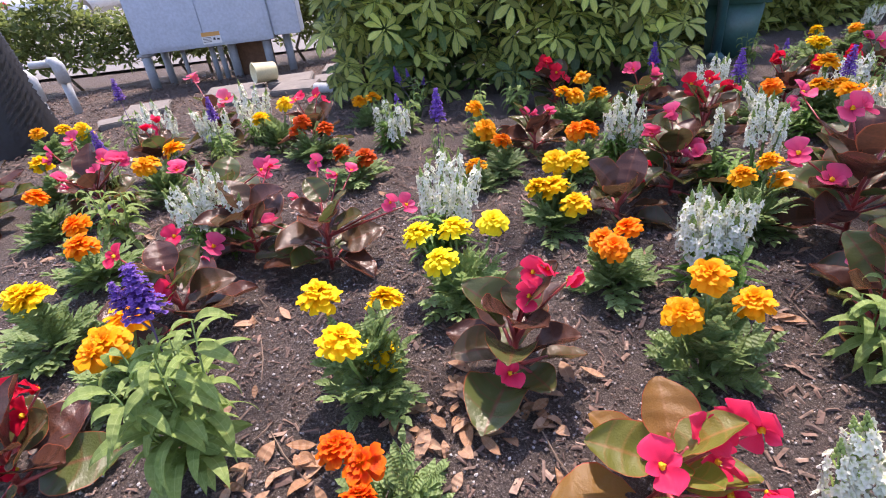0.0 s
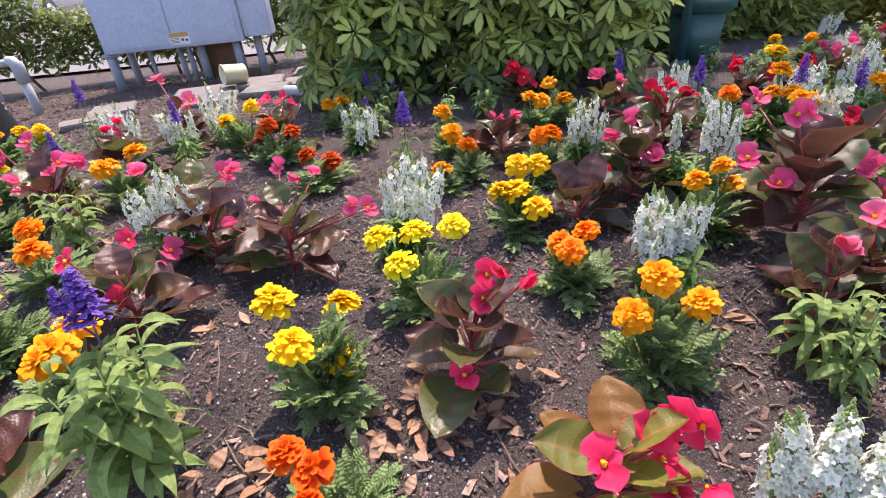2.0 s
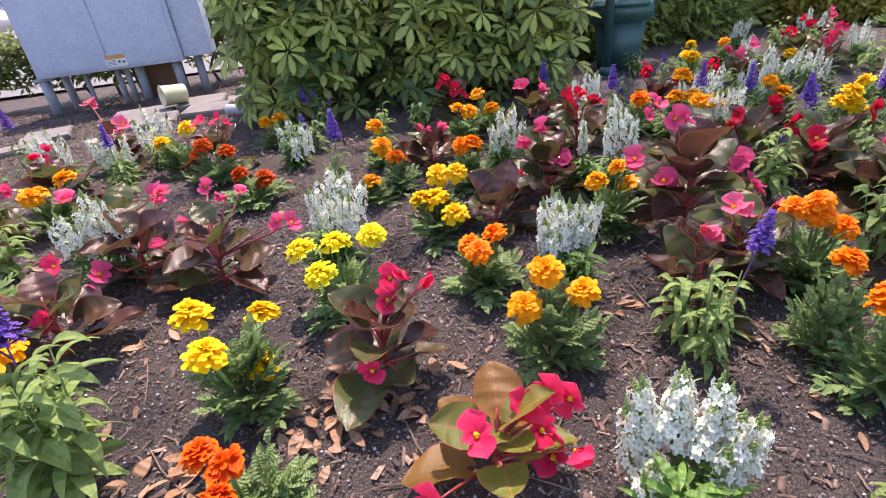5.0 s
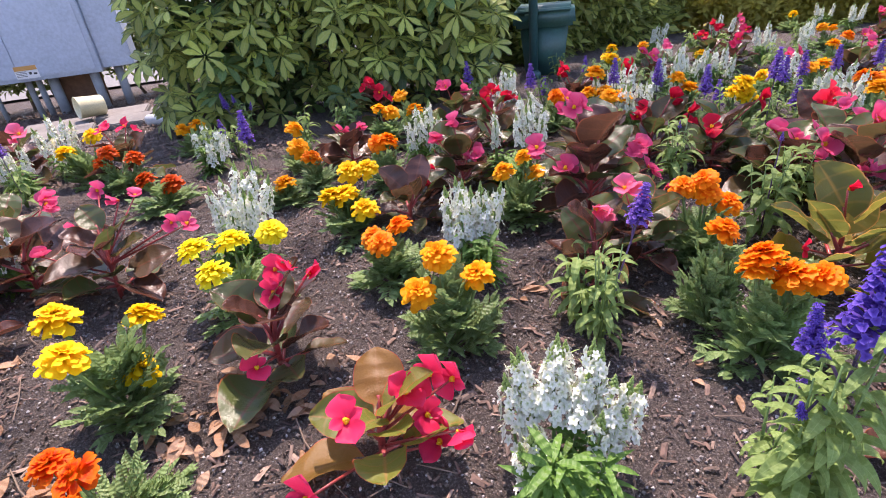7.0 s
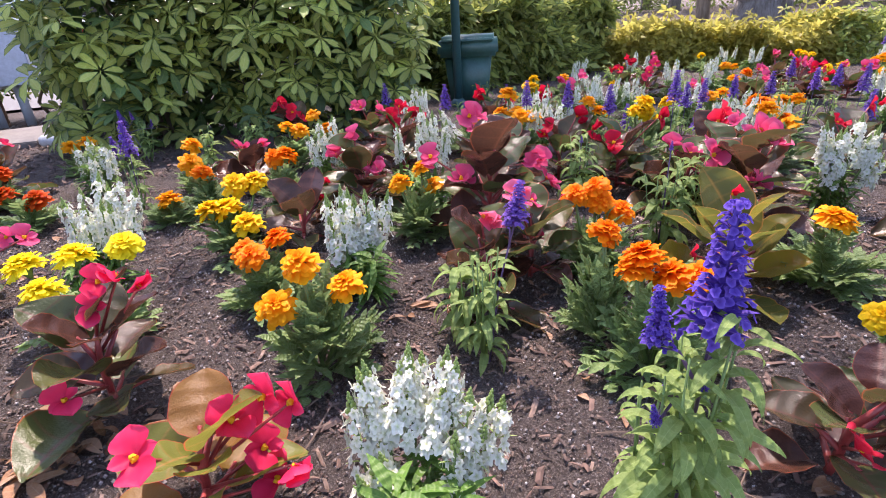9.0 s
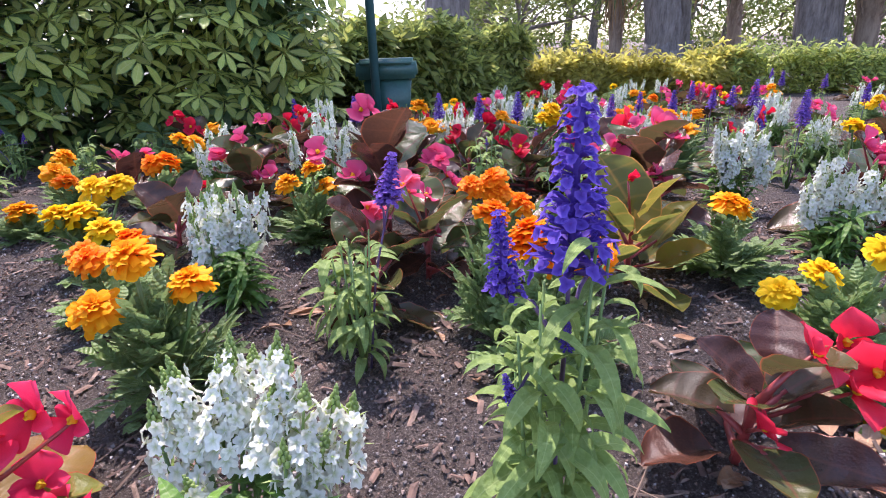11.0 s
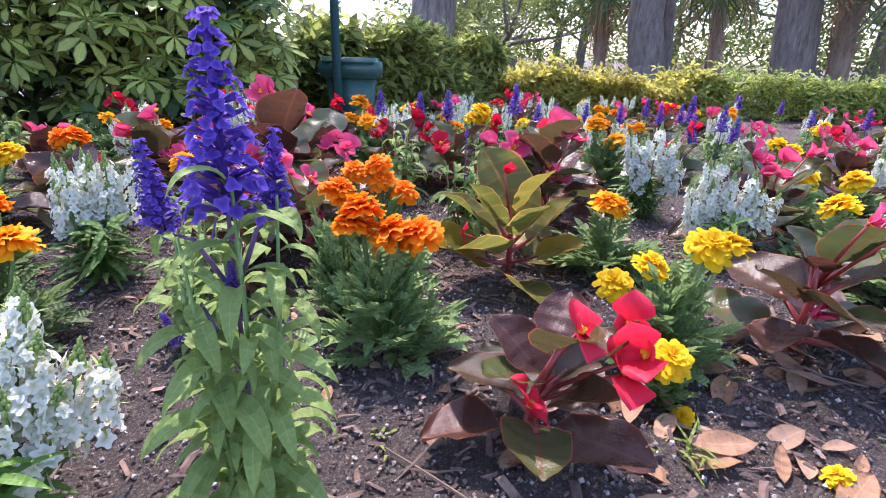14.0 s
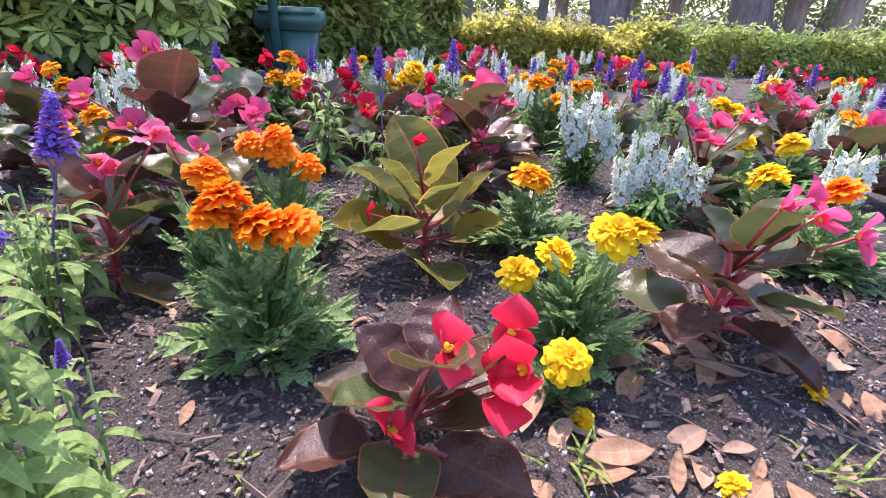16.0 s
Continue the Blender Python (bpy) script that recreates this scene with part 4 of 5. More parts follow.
def make_cabinet():
    root = thing("electrical_cabinet", -1.78, 4.88, 0, "large pale grey electrical cabinet raised on steel legs", "cabinet")
    root.rotation_euler[2] = radians(3)
    root.scale = (0.46, 0.46, 0.46)
    s = Shape()
    s.box((2.45, 0.7, 2.2), pose(-0.05, 0, 1.75), 0.015)
    part("body", s.mesh("body", GREY_METAL, False), root)
    for x0, x1 in ((-1.2, -0.05), (-0.04, 1.1)):
        s = Shape()
        s.box((x1 - x0, 0.02, 2.1), pose((x0 + x1) / 2, -0.361, 1.76), 0.006)
        part("door", s.mesh("door", GREY_METAL, False), root)
    s = Shape()
    s.box((0.5, 0.55, 1.9), pose(1.43, 0.02, 1.65), 0.015)
    part("side_box", s.mesh("side_box", GREY_METAL, False), root)
    for x, y, r in ((-1.25, -0.2, 0.085), (0.98, -0.15, 0.08), (1.35, 0.0, 0.075), (-1.1, 0.3, 0.07), (0.9, 0.3, 0.07)):
        s = Shape()
        s.tube([(x, y, -0.05), (x, y, 0.68)], r, 12)
        if x < -1.2:
            s.tube([(x, y, 0.6), (x, y, 3.1)], r * 0.9, 12)
            s.box((0.3, 0.2, 0.05), pose(x + 0.03, y, 0.62), 0.006)
        part("leg", s.mesh("leg", GREY_PIPE), root)
    for x, r in ((-0.62, 0.04), (-0.08, 0.05), (0.08, 0.05), (0.3, 0.085)):
        s = Shape()
        s.tube([(x, -0.05, -0.05), (x, -0.05, 0.7)], r, 12)
        part("conduit", s.mesh("conduit", GREY_PIPE), root)
    s = Shape()
    s.box((0.75, 0.05, 0.85), pose(0.62, 0.22, 0.4), 0.008)
    part("board", s.mesh("board", RUST, False), root, None, "weathered brown board under the cabinet")
    s = Shape()
    s.box((0.34, 0.006, 0.2), pose(0.08, -0.375, 0.80))
    tag = part("warning_label", s.mesh("warning_label", LABEL_WHITE, False), root, None, "white label with an orange warning band")
    s = Shape()
    s.box((0.33, 0.004, 0.07), pose(0.08, -0.381, 0.865))
    part("band", s.mesh("band", LABEL_ORANGE, False), tag)
    s = Shape()
    for i in range(4):
        s.box((0.15, 0.003, 0.008), pose(0.0, -0.38, 0.81 - 0.024 * i))
    s.box((0.04, 0.003, 0.04), pose(0.13, -0.38, 0.78), 0.001)
    s.box((0.05, 0.003, 0.03), pose(0.2, -0.38, 0.77), 0.001)
    part("print", s.mesh("print", LABEL_BLACK, False), tag)


make_cabinet()


def make_bucket():
    s = Shape()
    n = 28
    prof = [(0.0, 0.0), (0.15, 0.0), (0.165, 0.02), (0.18, 0.4), (0.19, 0.41), (0.18, 0.42), (0.165, 0.4), (0.15, 0.03), (0.0, 0.025)]
    s.grid(len(prof) - 1, n, lambda u, v: Vector((prof[round(u * (len(prof) - 1))][0] * math.cos(2 * math.pi * v), prof[round(u * (len(prof) - 1))][0] * math.sin(2 * math.pi * v), prof[round(u * (len(prof) - 1))][1])))
    ob = new("bucket", s.mesh("bucket", CREAM))
    ob.matrix_world = pose(-1.1, 4.06, 0.108 + ground_at(-1.1, 4.06), 0, -86, 32) @ Matrix.Diagonal((0.4, 0.4, 0.4, 1))
    tagged(ob, "cream plastic bucket lying on its side on the slabs", "bucket")


make_bucket()


def make_slabs():
    for x, y, w, d, turn in ((-1.4, 3.98, 0.42, 0.3, 8), (-1.0, 4.08, 0.32, 0.28, 4), (-0.9, 3.74, 0.3, 0.27, -6), (-1.25, 3.64, 0.34, 0.28, 10), (-0.66, 3.98, 0.28, 0.25, 12), (-0.62, 4.5, 0.4, 0.28, 0), (-1.9, 3.3, 0.3, 0.15, 30), (-1.86, 3.52, 0.28, 0.16, 22), (-1.95, 3.75, 0.28, 0.16, 15)):
        s = Shape()
        s.box((w, d, 0.04), None, 0.007)
        ob = new("paving_slab", s.mesh("paving_slab", SLAB, False))
        ob.matrix_world = pose(x, y, 0.018 + ground_at(x, y), 1.5, 0, turn)
        tagged(ob, "grey stone slab laid loose on the mulch", "slab", "loose slabs by the cabinet")
    s = Shape()
    s.tube([(-0.72, 3.55, 0.035 + ground_at(-0.72, 3.55)), (-0.45, 3.35, 0.035 + ground_at(-0.45, 3.35))], 0.035, 12)
    tagged(new("drain_pipe", s.mesh("drain_pipe", PVC)), "short pale drain pipe lying by the hedge", "pipe")


make_slabs()


def make_riser(x, y, h, arm):
    root = thing("pipe_riser", x, y, 0, "grey pipe riser with an elbow at its top", "pipe", "pipe risers in the mulch")
    s = Shape()
    s.tube([(0, 0, -0.05), (0, 0, h - 0.12)], 0.03, 12)
    part("pipe", s.mesh("pipe", PVC), root)
    s = Shape()
    s.tube([(0, 0, h - 0.15), (0, 0, h - 0.03), (-0.02, 0, h), (-0.05, 0, h + 0.005)], [0.042, 0.042, 0.038, 0.032], 12)
    part("elbow", s.mesh("elbow", PVC), root)
    s = Shape()
    s.tube([(-0.03, 0, h - 0.01), (-arm, 0.02, h - 0.01)], 0.026, 12)
    part("arm", s.mesh("arm", PVC), root)


make_riser(-2.6, 3.98, 0.38, 0.2)
make_riser(-2.23, 3.12, 0.38, 0.2)
WICKER = plain_material("black woven plastic", (0.02, 0.02, 0.022), 0.5, 30, 0.3, 0, 0.3)


def make_wicker():
    root = thing("wicker_planter", -2.52, 2.95, 0, "black woven plastic planter standing on the mulch", "planter")
    root.scale = (0.66, 0.66, 0.66)
    s = Shape()

    def at(u, v):
        z = 1.3 * u - 0.02
        r = 0.58 - 0.16 * u + 0.016 * math.sin(2 * math.pi * v * 30 + math.pi * (int(u * 48) % 2)) * (1 if u < 0.97 else 0) + 0.006 * (int(u * 48) % 2)
        return Vector((r * math.cos(2 * math.pi * v), r * math.sin(2 * math.pi * v), z))
    s.grid(48, 120, at)
    part("woven_shell", s.mesh("woven_shell", WICKER), root)
    s = Shape()
    s.tube([(0.43 * math.cos(a * math.pi / 16), 0.43 * math.sin(a * math.pi / 16), 1.29) for a in range(33)], 0.025, 8)
    part("rim", s.mesh("rim", WICKER), root)


make_wicker()

# ---- trees behind ----


def bark_material(name, a, b, scale):
    m, t, p = mat(name)
    c, mp = t.nodes.new("ShaderNodeTexCoord"), t.nodes.new("ShaderNodeMapping")
    mp.inputs["Scale"].default_value = (1, 1, 0.22)
    t.links.new(c.outputs["Object"], mp.inputs[0])
    n = t.nodes.new("ShaderNodeTexNoise")
    n.inputs["Scale"].default_value, n.inputs["Detail"].default_value, n.inputs["Roughness"].default_value = scale, 8, 0.7
    t.links.new(mp.outputs[0], n.inputs["Vector"])
    t.links.new(ramp(t, n.outputs[0], (0.35, a), (0.65, b)), p.inputs["Base Color"])
    p.inputs["Roughness"].default_value = 0.95
    bumped(t, p, n.outputs[0], 1.0, 0.05)
    return m


OAK_BARK = bark_material("oak bark", (0.11, 0.09, 0.08), (0.27, 0.235, 0.21), 14)
PALM_BARK = bark_material("palm bark", (0.2, 0.14, 0.1), (0.42, 0.32, 0.24), 9)
STRAW = leaf_material("dry palm thatch", (0.28, 0.17, 0.09), (0.4, 0.28, 0.16), (0.2, 0.12, 0.06), 0.8, 0.2)
PALM_LEAF = leaf_material("palm leaf", (0.05, 0.1, 0.035), (0.12, 0.18, 0.07), (0.05, 0.09, 0.03), 0.4, 0.3)


def crown_mesh(r, centres, leaf, per):
    s = Shape()
    for cx, cy, cz, rad in centres:
        for i in range(per):
            d = Vector((r.gauss(0, 1), r.gauss(0, 1), r.gauss(0, 0.75)))
            d *= rad * r.random() ** 0.4 / max(0.3, d.length)
            m = pose(cx + d.x, cy + d.y, cz + d.z, r.uniform(-70, 70), r.uniform(-70, 70), r.uniform(0, 360))
            k = leaf * r.uniform(0.6, 1.4)
            s.blade(m, k, k * 0.4, 2, 1, 0.5, 0.1, 0.5)
    return s.mesh("crown", OAK_LEAF)


def limb(s, r, a, b, r0, r1, wobble=0.12, n=5):
    a, b = Vector(a), Vector(b)
    ln = (b - a).length
    pts = [a.lerp(b, i / n) + (Vector((r.uniform(-1, 1), r.uniform(-1, 1), r.uniform(-0.4, 0.4))) * wobble * ln / n if 0 < i < n else Vector()) for i in range(n + 1)]
    s.tube(pts, [r0 + (r1 - r0) * i / n for i in range(n + 1)], 10)
    return b


def tree(x, y, trunk_r, fork, height, crown_r, seed, lean=(0, 0), low=None, leaf=0.16, per=300, clumps=16, label="mature oak with rough grey bark and a wide crown", trunk_only=False):
    r = random.Random(seed)
    root = thing("tree", x, y, 0, label, "tree")
    s = Shape()
    top = limb(s, r, (0, 0, -0.1), (lean[0], lean[1], fork), trunk_r * 1.1, trunk_r * 0.8, 0.05, 7)
    s.tube([(0, 0, -0.1), (0, 0, 0.15), (0.0, 0, 0.5)], [trunk_r * 1.5, trunk_r * 1.25, trunk_r * 1.06], 12)
    part("trunk", s.mesh("trunk", OAK_BARK), root, None, "rough grey bark trunk")
    centres = []
    for i in range(clumps):
        a = 2 * math.pi * i / clumps + r.uniform(-0.4, 0.4)
        reach = crown_r * r.uniform(0.35, 1.0)
        z = (fork if low is None else low) + (height - (fork if low is None else low)) * r.random()
        end = (lean[0] + reach * math.cos(a), lean[1] + reach * math.sin(a), z)
        centres.append((*end, crown_r * r.uniform(0.22, 0.4)))
        if i % 2 == 0:
            w = Shape()
            limb(w, r, (lean[0] * 0.9, lean[1] * 0.9, fork * 0.92), end, trunk_r * 0.4, trunk_r * 0.06, 0.25)
            part("limb", w.mesh("limb", OAK_BARK), root)
    part("crown", crown_mesh(r, centres, leaf, per), root, None, "loose crown of small green leaves")
    return root


def frond(s, r, m, length, fan=True):
    s.tube([m @ Vector((0, length * q, 0.25 * length * q - 0.35 * length * q * q)) for q in (0, 0.35, 0.7)], [0.018, 0.014, 0.01], 5)
    hub = m @ pose(0, length * 0.6, 0.02 * length, -18, 0, 0)
    for i in range(15):
        a = -105 + 15 * i
        s.blade(hub @ pose(0, 0, 0, 0, 0, a) @ pose(0, 0, 0, r.uniform(-8, 8), 0, 0), length * (0.62 - 0.0016 * abs(a)), 0.05, 3, 1, r.uniform(0.4, 1.0), 0.25, 0.35)


def palm(x, y, rad, height, seed, boots=(0.5, 2.4), lean=(0.0, 0.0), skirt=False):
    r = random.Random(seed)
    root = thing("palm_tree", x, y, 0, "cabbage palm with a booted trunk and fan fronds", "palm", "palms behind the hedge")
    s = Shape()
    limb(s, r, (0, 0, -0.1), (lean[0], lean[1], height), rad, rad * 0.9, 0.03, 8)
    part("trunk", s.mesh("trunk", PALM_BARK), root, None, "brown fibrous palm trunk")
    s = Shape()
    z = boots[0]
    while z < boots[1]:
        for i in range(7):
            a = 360 * i / 7 + 26 * (z * 10)
            q = z / height
            m = pose(lean[0] * q, lean[1] * q, z + r.uniform(-0.04, 0.04), 0, 0, a) @ pose(0, rad * 0.85, 0, 58, 0, r.uniform(-14, 14))
            s.blade(m, rad * r.uniform(1.0, 1.5), rad * 0.5, 3, 2, -0.3, 0.3, 0.3)
        z += 0.13
    part("husk", s.mesh("husk", PALM_BARK), root, None, "criss-cross stubs of old fronds")
    for i in range(20):
        f = Shape()
        up = r.uniform(-50, 60)
        frond(f, r, pose(lean[0], lean[1], height, 0, 0, 137.5 * i) @ pose(0, 0.05, 0, up, 0, 0), r.uniform(1.5, 2.1))
        part("frond", f.mesh("frond", PALM_LEAF if up > -38 else STRAW), root)
    if skirt:
        f = Shape()
        for i in range(160):
            m = pose(lean[0] * 0.6 + r.uniform(-0.2, 0.2), lean[1] * 0.6, height * 0.75 + r.uniform(-0.5, 0.5), 0, 0, r.uniform(0, 360)) @ pose(0, rad, 0, -78 + r.uniform(-8, 8), 0, 0)
            f.blade(m, r.uniform(0.5, 1.1), 0.03, 3, 1, 0.2, 0.1, 0.4)
        part("thatch", f.mesh("thatch", STRAW), root, None, "hanging skirt of dry straw-coloured fronds")


# trees that stand behind the hedges
tree(5.8, 9.3, 0.42, 6.2, 11, 6.2, 51, (0.1, 0.2), None, 0.16, 260, 28)
tree(11.9, 9.2, 0.42, 5.6, 10, 4.5, 52, (-0.4, 0.25))
tree(14.1, 6.7, 0.45, 5.8, 10, 4.5, 53, (-0.65, 0.4))
tree(10.4, 12.8, 0.16, 1.0, 6, 3.2, 54, (-0.2, 0.1), 1.0, 0.16, 420, 20, "slender forked tree with a light green crown")
tree(13.3, 9.6, 0.17, 3.8, 7, 2.6, 55, (-0.4, 0.2), None, 0.16, 300, 12, "slender tree with a plain brown trunk")
palm(11.8, 10.6, 0.17, 2.7, 61, (0.6, 2.6), (-0.2, 0.1), True)
palm(15.6, 9.7, 0.2, 3.0, 62, (0.8, 2.9), (-0.3, 0.2))
palm(15.0, 6.2, 0.24, 2.8, 63, (0.7, 2.7), (-0.15, 0.1))
palm(14.7, 5.0, 0.26, 2.7, 64, (1.9, 2.6), (-0.15, 0.1))
for i, (x, y, h, w, lo) in enumerate(((14, 21, 7, 4, 0.3), (19, 19, 8, 4, 0.1), (23, 15, 8, 4, 0.0), (26, 10, 7, 4, 0.0), (17, 26, 9, 5, 0.0), (27, 20, 9, 5, 0.0), (30, 5, 6, 3.5, 0.0), (21, 23, 8, 5, 0.0), (24, 12.5, 6, 3.5, 0.0), (-14, 30, 8, 5, 1.5), (-4, 34, 8, 5, 1.5))):
    tree(x, y, 0.22, 2.4, h, w, 70 + i, (0.3, 0), lo, 0.24, 260, 22, "distant leafy tree beyond the hedge")


# ---- parking area beyond the left hedge ----
def make_lot():
    s = Shape()
    s.grid(1, 1, lambda u, v: Vector((-40 + 46 * u, 6.4 + 30 * v, -0.17)))
    tagged(new("road", s.mesh("road", ASPHALT, False)), "pale sunlit parking area behind the hedge", "road", kind="structure")


make_lot()
CAR_PAINT = [plain_material("car paint", c, 0.3, 4, 0.05) for c in ((0.7, 0.71, 0.72), (0.05, 0.06, 0.075))]
CAR_GLASS = plain_material("car glass", (0.02, 0.025, 0.03), 0.08, 4, 0.1, 0, 0.0)
TYRE = plain_material("tyre rubber", (0.02, 0.02, 0.02), 0.8, 20)
RIM = plain_material("wheel rim", (0.5, 0.5, 0.52), 0.3, 10, 0.1, 1.0)
TAIL = plain_material("red lamp glass", (0.55, 0.02, 0.02), 0.25, 10, 0.1)


def car(x, y, turn, paint, label):
    root = thing("car", x, y, -0.17, label, "car", "parked cars")
    root.rotation_euler[2] = radians(turn)
    s = Shape()
    tapered(s, (4.3, 1.75), (4.2, 1.7), 0.28, 0.9, 0.12)
    tapered(s, (3.0, 1.6), (2.2, 1.3), 0.85, 1.6, 0.14, pose(-0.3, 0, 0))
    part("body", s.mesh("body", paint), root)
    s = Shape()
    tapered(s, (2.75, 1.62), (2.15, 1.37), 0.95, 1.48, 0.05, pose(-0.3, 0, 0))
    tapered(s, (2.98, 1.4), (2.3, 1.15), 0.95, 1.46, 0.05, pose(-0.3, 0, 0))
    part("window", s.mesh("window", CAR_GLASS), root)
    for wx in (-1.35, 1.35):
        for wy in (-0.8, 0.8):
            s = Shape()
            s.tube([(wx, wy - 0.1, 0.33), (wx, wy + 0.1, 0.33)], 0.33, 20)
            wheel = part("wheel", s.mesh("wheel", TYRE), root)
            s = Shape()
            s.tube([(wx, wy - 0.105, 0.33), (wx, wy + 0.105, 0.33)], 0.2, 16)
            part("rim", s.mesh("rim", RIM), wheel)
    for wy in (-0.65, 0.65):
        s = Shape()
        s.box((0.06, 0.3, 0.16), pose(-2.13, wy, 0.72), 0.02)
        part("tail_light", s.mesh("tail_light", TAIL), root)


car(-2.6, 15.5, 80, CAR_PAINT[0], "white car parked beyond the hedge")
car(-5.8, 16.0, 95, CAR_PAINT[1], "dark grey car parked beyond the hedge")
car(-9.5, 16.5, 92, CAR_PAINT[0], "white car parked beyond the hedge")


# ---- the planting, front to back ----
# marigolds
marigold(-0.151, 0.648, [(-0.060, 0.048, 0.210), (-0.013, -0.068, 0.205), (0.028, 0.019, 0.100), (0.037, 0.103, 0.150)], 'yellow', 0.08, 0.1)
marigold(0.046, 0.874, [(0.066, 0.085, 0.170), (-0.054, -0.008, 0.147), (-0.095, 0.072, 0.170), (-0.017, 0.079, 0.170)], 'lemon', 0.08, 0.1)
marigold(0.272, 1.136, [(-0.014, 0.038, 0.140), (0.050, 0.129, 0.170), (0.099, 0.107, 0.175), (0.063, -0.024, 0.115), (0.024, 0.036, 0.140)], 'gold', 0.082, 0.1)
marigold(-0.279, 2.450, [(-0.034, 0.002, 0.104), (0.034, -0.002, 0.120)], 'amber', 0.082, 0.1)
marigold(1.345, 1.682, [(-0.045, -0.021, 0.170), (0.012, -0.044, 0.170), (0.033, 0.065, 0.224)], 'amber', 0.082, 0.1)
marigold(1.239, 1.811, [(0.000, 0.000, 0.140)], 'tangerine', 0.082, 0.1)
marigold(1.777, 1.723, [(-0.019, 0.015, 0.152), (0.019, -0.015, 0.111)], 'amber', 0.082, 0.1)
marigold(2.098, 1.643, [(0.000, 0.000, 0.126)], 'yellow', 0.082, 0.1)
marigold(2.444, 1.699, [(0.031, -0.003, 0.120), (-0.031, 0.003, 0.112)], 'amber', 0.082, 0.1)
marigold(-0.083, 0.410, [(-0.085, 0.044, 0.130), (-0.048, 0.015, 0.130), (-0.051, -0.029, 0.120)], 'flame', 0.06, 0.09)
marigold(-0.610, 0.744, [(-0.002, -0.015, 0.140), (0.010, 0.057, 0.145), (-0.008, -0.041, 0.140)], 'amber', 0.08, 0.09)
marigold(1.190, 0.190, [(0.022, -0.035, 0.190), (0.044, -0.045, 0.190), (-0.042, 0.046, 0.120), (-0.012, 0.016, 0.150)], 'yellow', 0.058, 0.085)
marigold(1.130, 0.130, [(-0.014, -0.016, 0.082)], 'gold', 0.06, 0.04)
marigold(1.955, 1.031, [(-0.023, 0.023, 0.200), (0.023, -0.023, 0.156)], 'amber', 0.082, 0.1)
marigold(1.759, 0.132, [(0.000, 0.000, 0.160)], 'tangerine', 0.082, 0.1)
marigold(1.730, 0.235, [(0.000, 0.000, 0.160)], 'yellow', 0.075, 0.08)
marigold(1.353, 1.559, [(-0.019, 0.013, 0.169), (0.019, -0.013, 0.171)], 'amber', 0.082, 0.1)
marigold(0.412, 0.611, [(-0.004, 0.028, 0.203), (-0.052, 0.003, 0.152), (0.056, -0.001, 0.163)], 'orange', 0.07, 0.1)
marigold(0.350, 0.874, [(-0.025, 0.010, 0.140), (0.039, 0.044, 0.140), (-0.015, -0.024, 0.140)], 'tangerine', 0.065, 0.1)
marigold(0.744, 1.036, [(0.014, 0.020, 0.191), (0.033, -0.003, 0.153), (-0.047, 0.013, 0.167)], 'amber', 0.062, 0.09)
marigold(0.130, 1.489, [(0.000, 0.010, 0.089)], 'amber', 0.075, 0.08)
marigold(0.229, 1.574, [(0.000, 0.010, 0.130)], 'tangerine', 0.08, 0.08)
marigold(0.189, 1.833, [(0.003, -0.128, 0.140), (-0.003, 0.148, 0.140)], 'orange', 0.08, 0.08)
marigold(0.458, 1.480, [(0.018, 0.009, 0.171), (-0.018, 0.011, 0.168)], 'tangerine', 0.075, 0.09)
marigold(0.557, 1.978, [(-0.022, 0.017, 0.160), (0.022, 0.003, 0.143)], 'amber', 0.08, 0.1)
marigold(0.875, 0.376, [(-0.019, 0.021, 0.216), (-0.029, 0.019, 0.199), (0.009, -0.010, 0.191), (0.039, -0.030, 0.191)], 'tangerine', 0.066, 0.1)
marigold(0.857, 0.472, [(0.000, 0.010, 0.219)], 'tangerine', 0.06, 0.07)
marigold(1.005, 0.680, [(-0.041, 0.030, 0.191), (0.001, 0.020, 0.202), (0.003, 0.007, 0.178), (0.038, -0.017, 0.156)], 'tangerine', 0.062, 0.09)
marigold(1.365, 0.439, [(0.004, 0.005, 0.147), (-0.004, 0.015, 0.156)], 'amber', 0.07, 0.1)
marigold(-0.945, 1.718, [(-0.005, -0.019, 0.160), (0.019, 0.105, 0.160), (-0.014, -0.056, 0.160)], 'amber', 0.08, 0.1)
marigold(-0.896, 1.153, [(-0.041, 0.072, 0.160), (0.041, -0.052, 0.160)], 'tangerine', 0.075, 0.1)
marigold(-1.196, 1.461, [(0.000, 0.010, 0.160)], 'tangerine', 0.08, 0.1)
marigold(-0.833, 0.862, [(-0.016, 0.013, 0.170), (0.016, 0.007, 0.170)], 'yellow', 0.075, 0.1)
marigold(-0.465, 1.953, [(-0.047, 0.007, 0.128), (0.068, -0.001, 0.135), (-0.021, 0.024, 0.162)], 'scarlet', 0.08, 0.1)
marigold(-0.263, 1.636, [(0.039, 0.001, 0.112), (-0.039, 0.019, 0.131)], 'ember', 0.08, 0.1)
marigold(-0.666, 2.238, [(-0.057, 0.002, 0.130), (0.057, 0.018, 0.177)], 'yellow', 0.08, 0.09)
marigold(2.147, 1.200, [(-0.010, 0.022, 0.171), (0.045, -0.033, 0.116), (-0.036, 0.041, 0.181)], 'tangerine', 0.075, 0.1)
marigold(2.051, 0.451, [(0.010, 0.000, 0.138), (-0.010, 0.020, 0.150)], 'yellow', 0.08, 0.1)
marigold(2.257, 0.410, [(0.000, 0.010, 0.122)], 'yellow', 0.08, 0.1)
marigold(2.573, 0.766, [(0.014, -0.005, 0.120), (-0.014, 0.025, 0.140)], 'yellow', 0.09, 0.1)
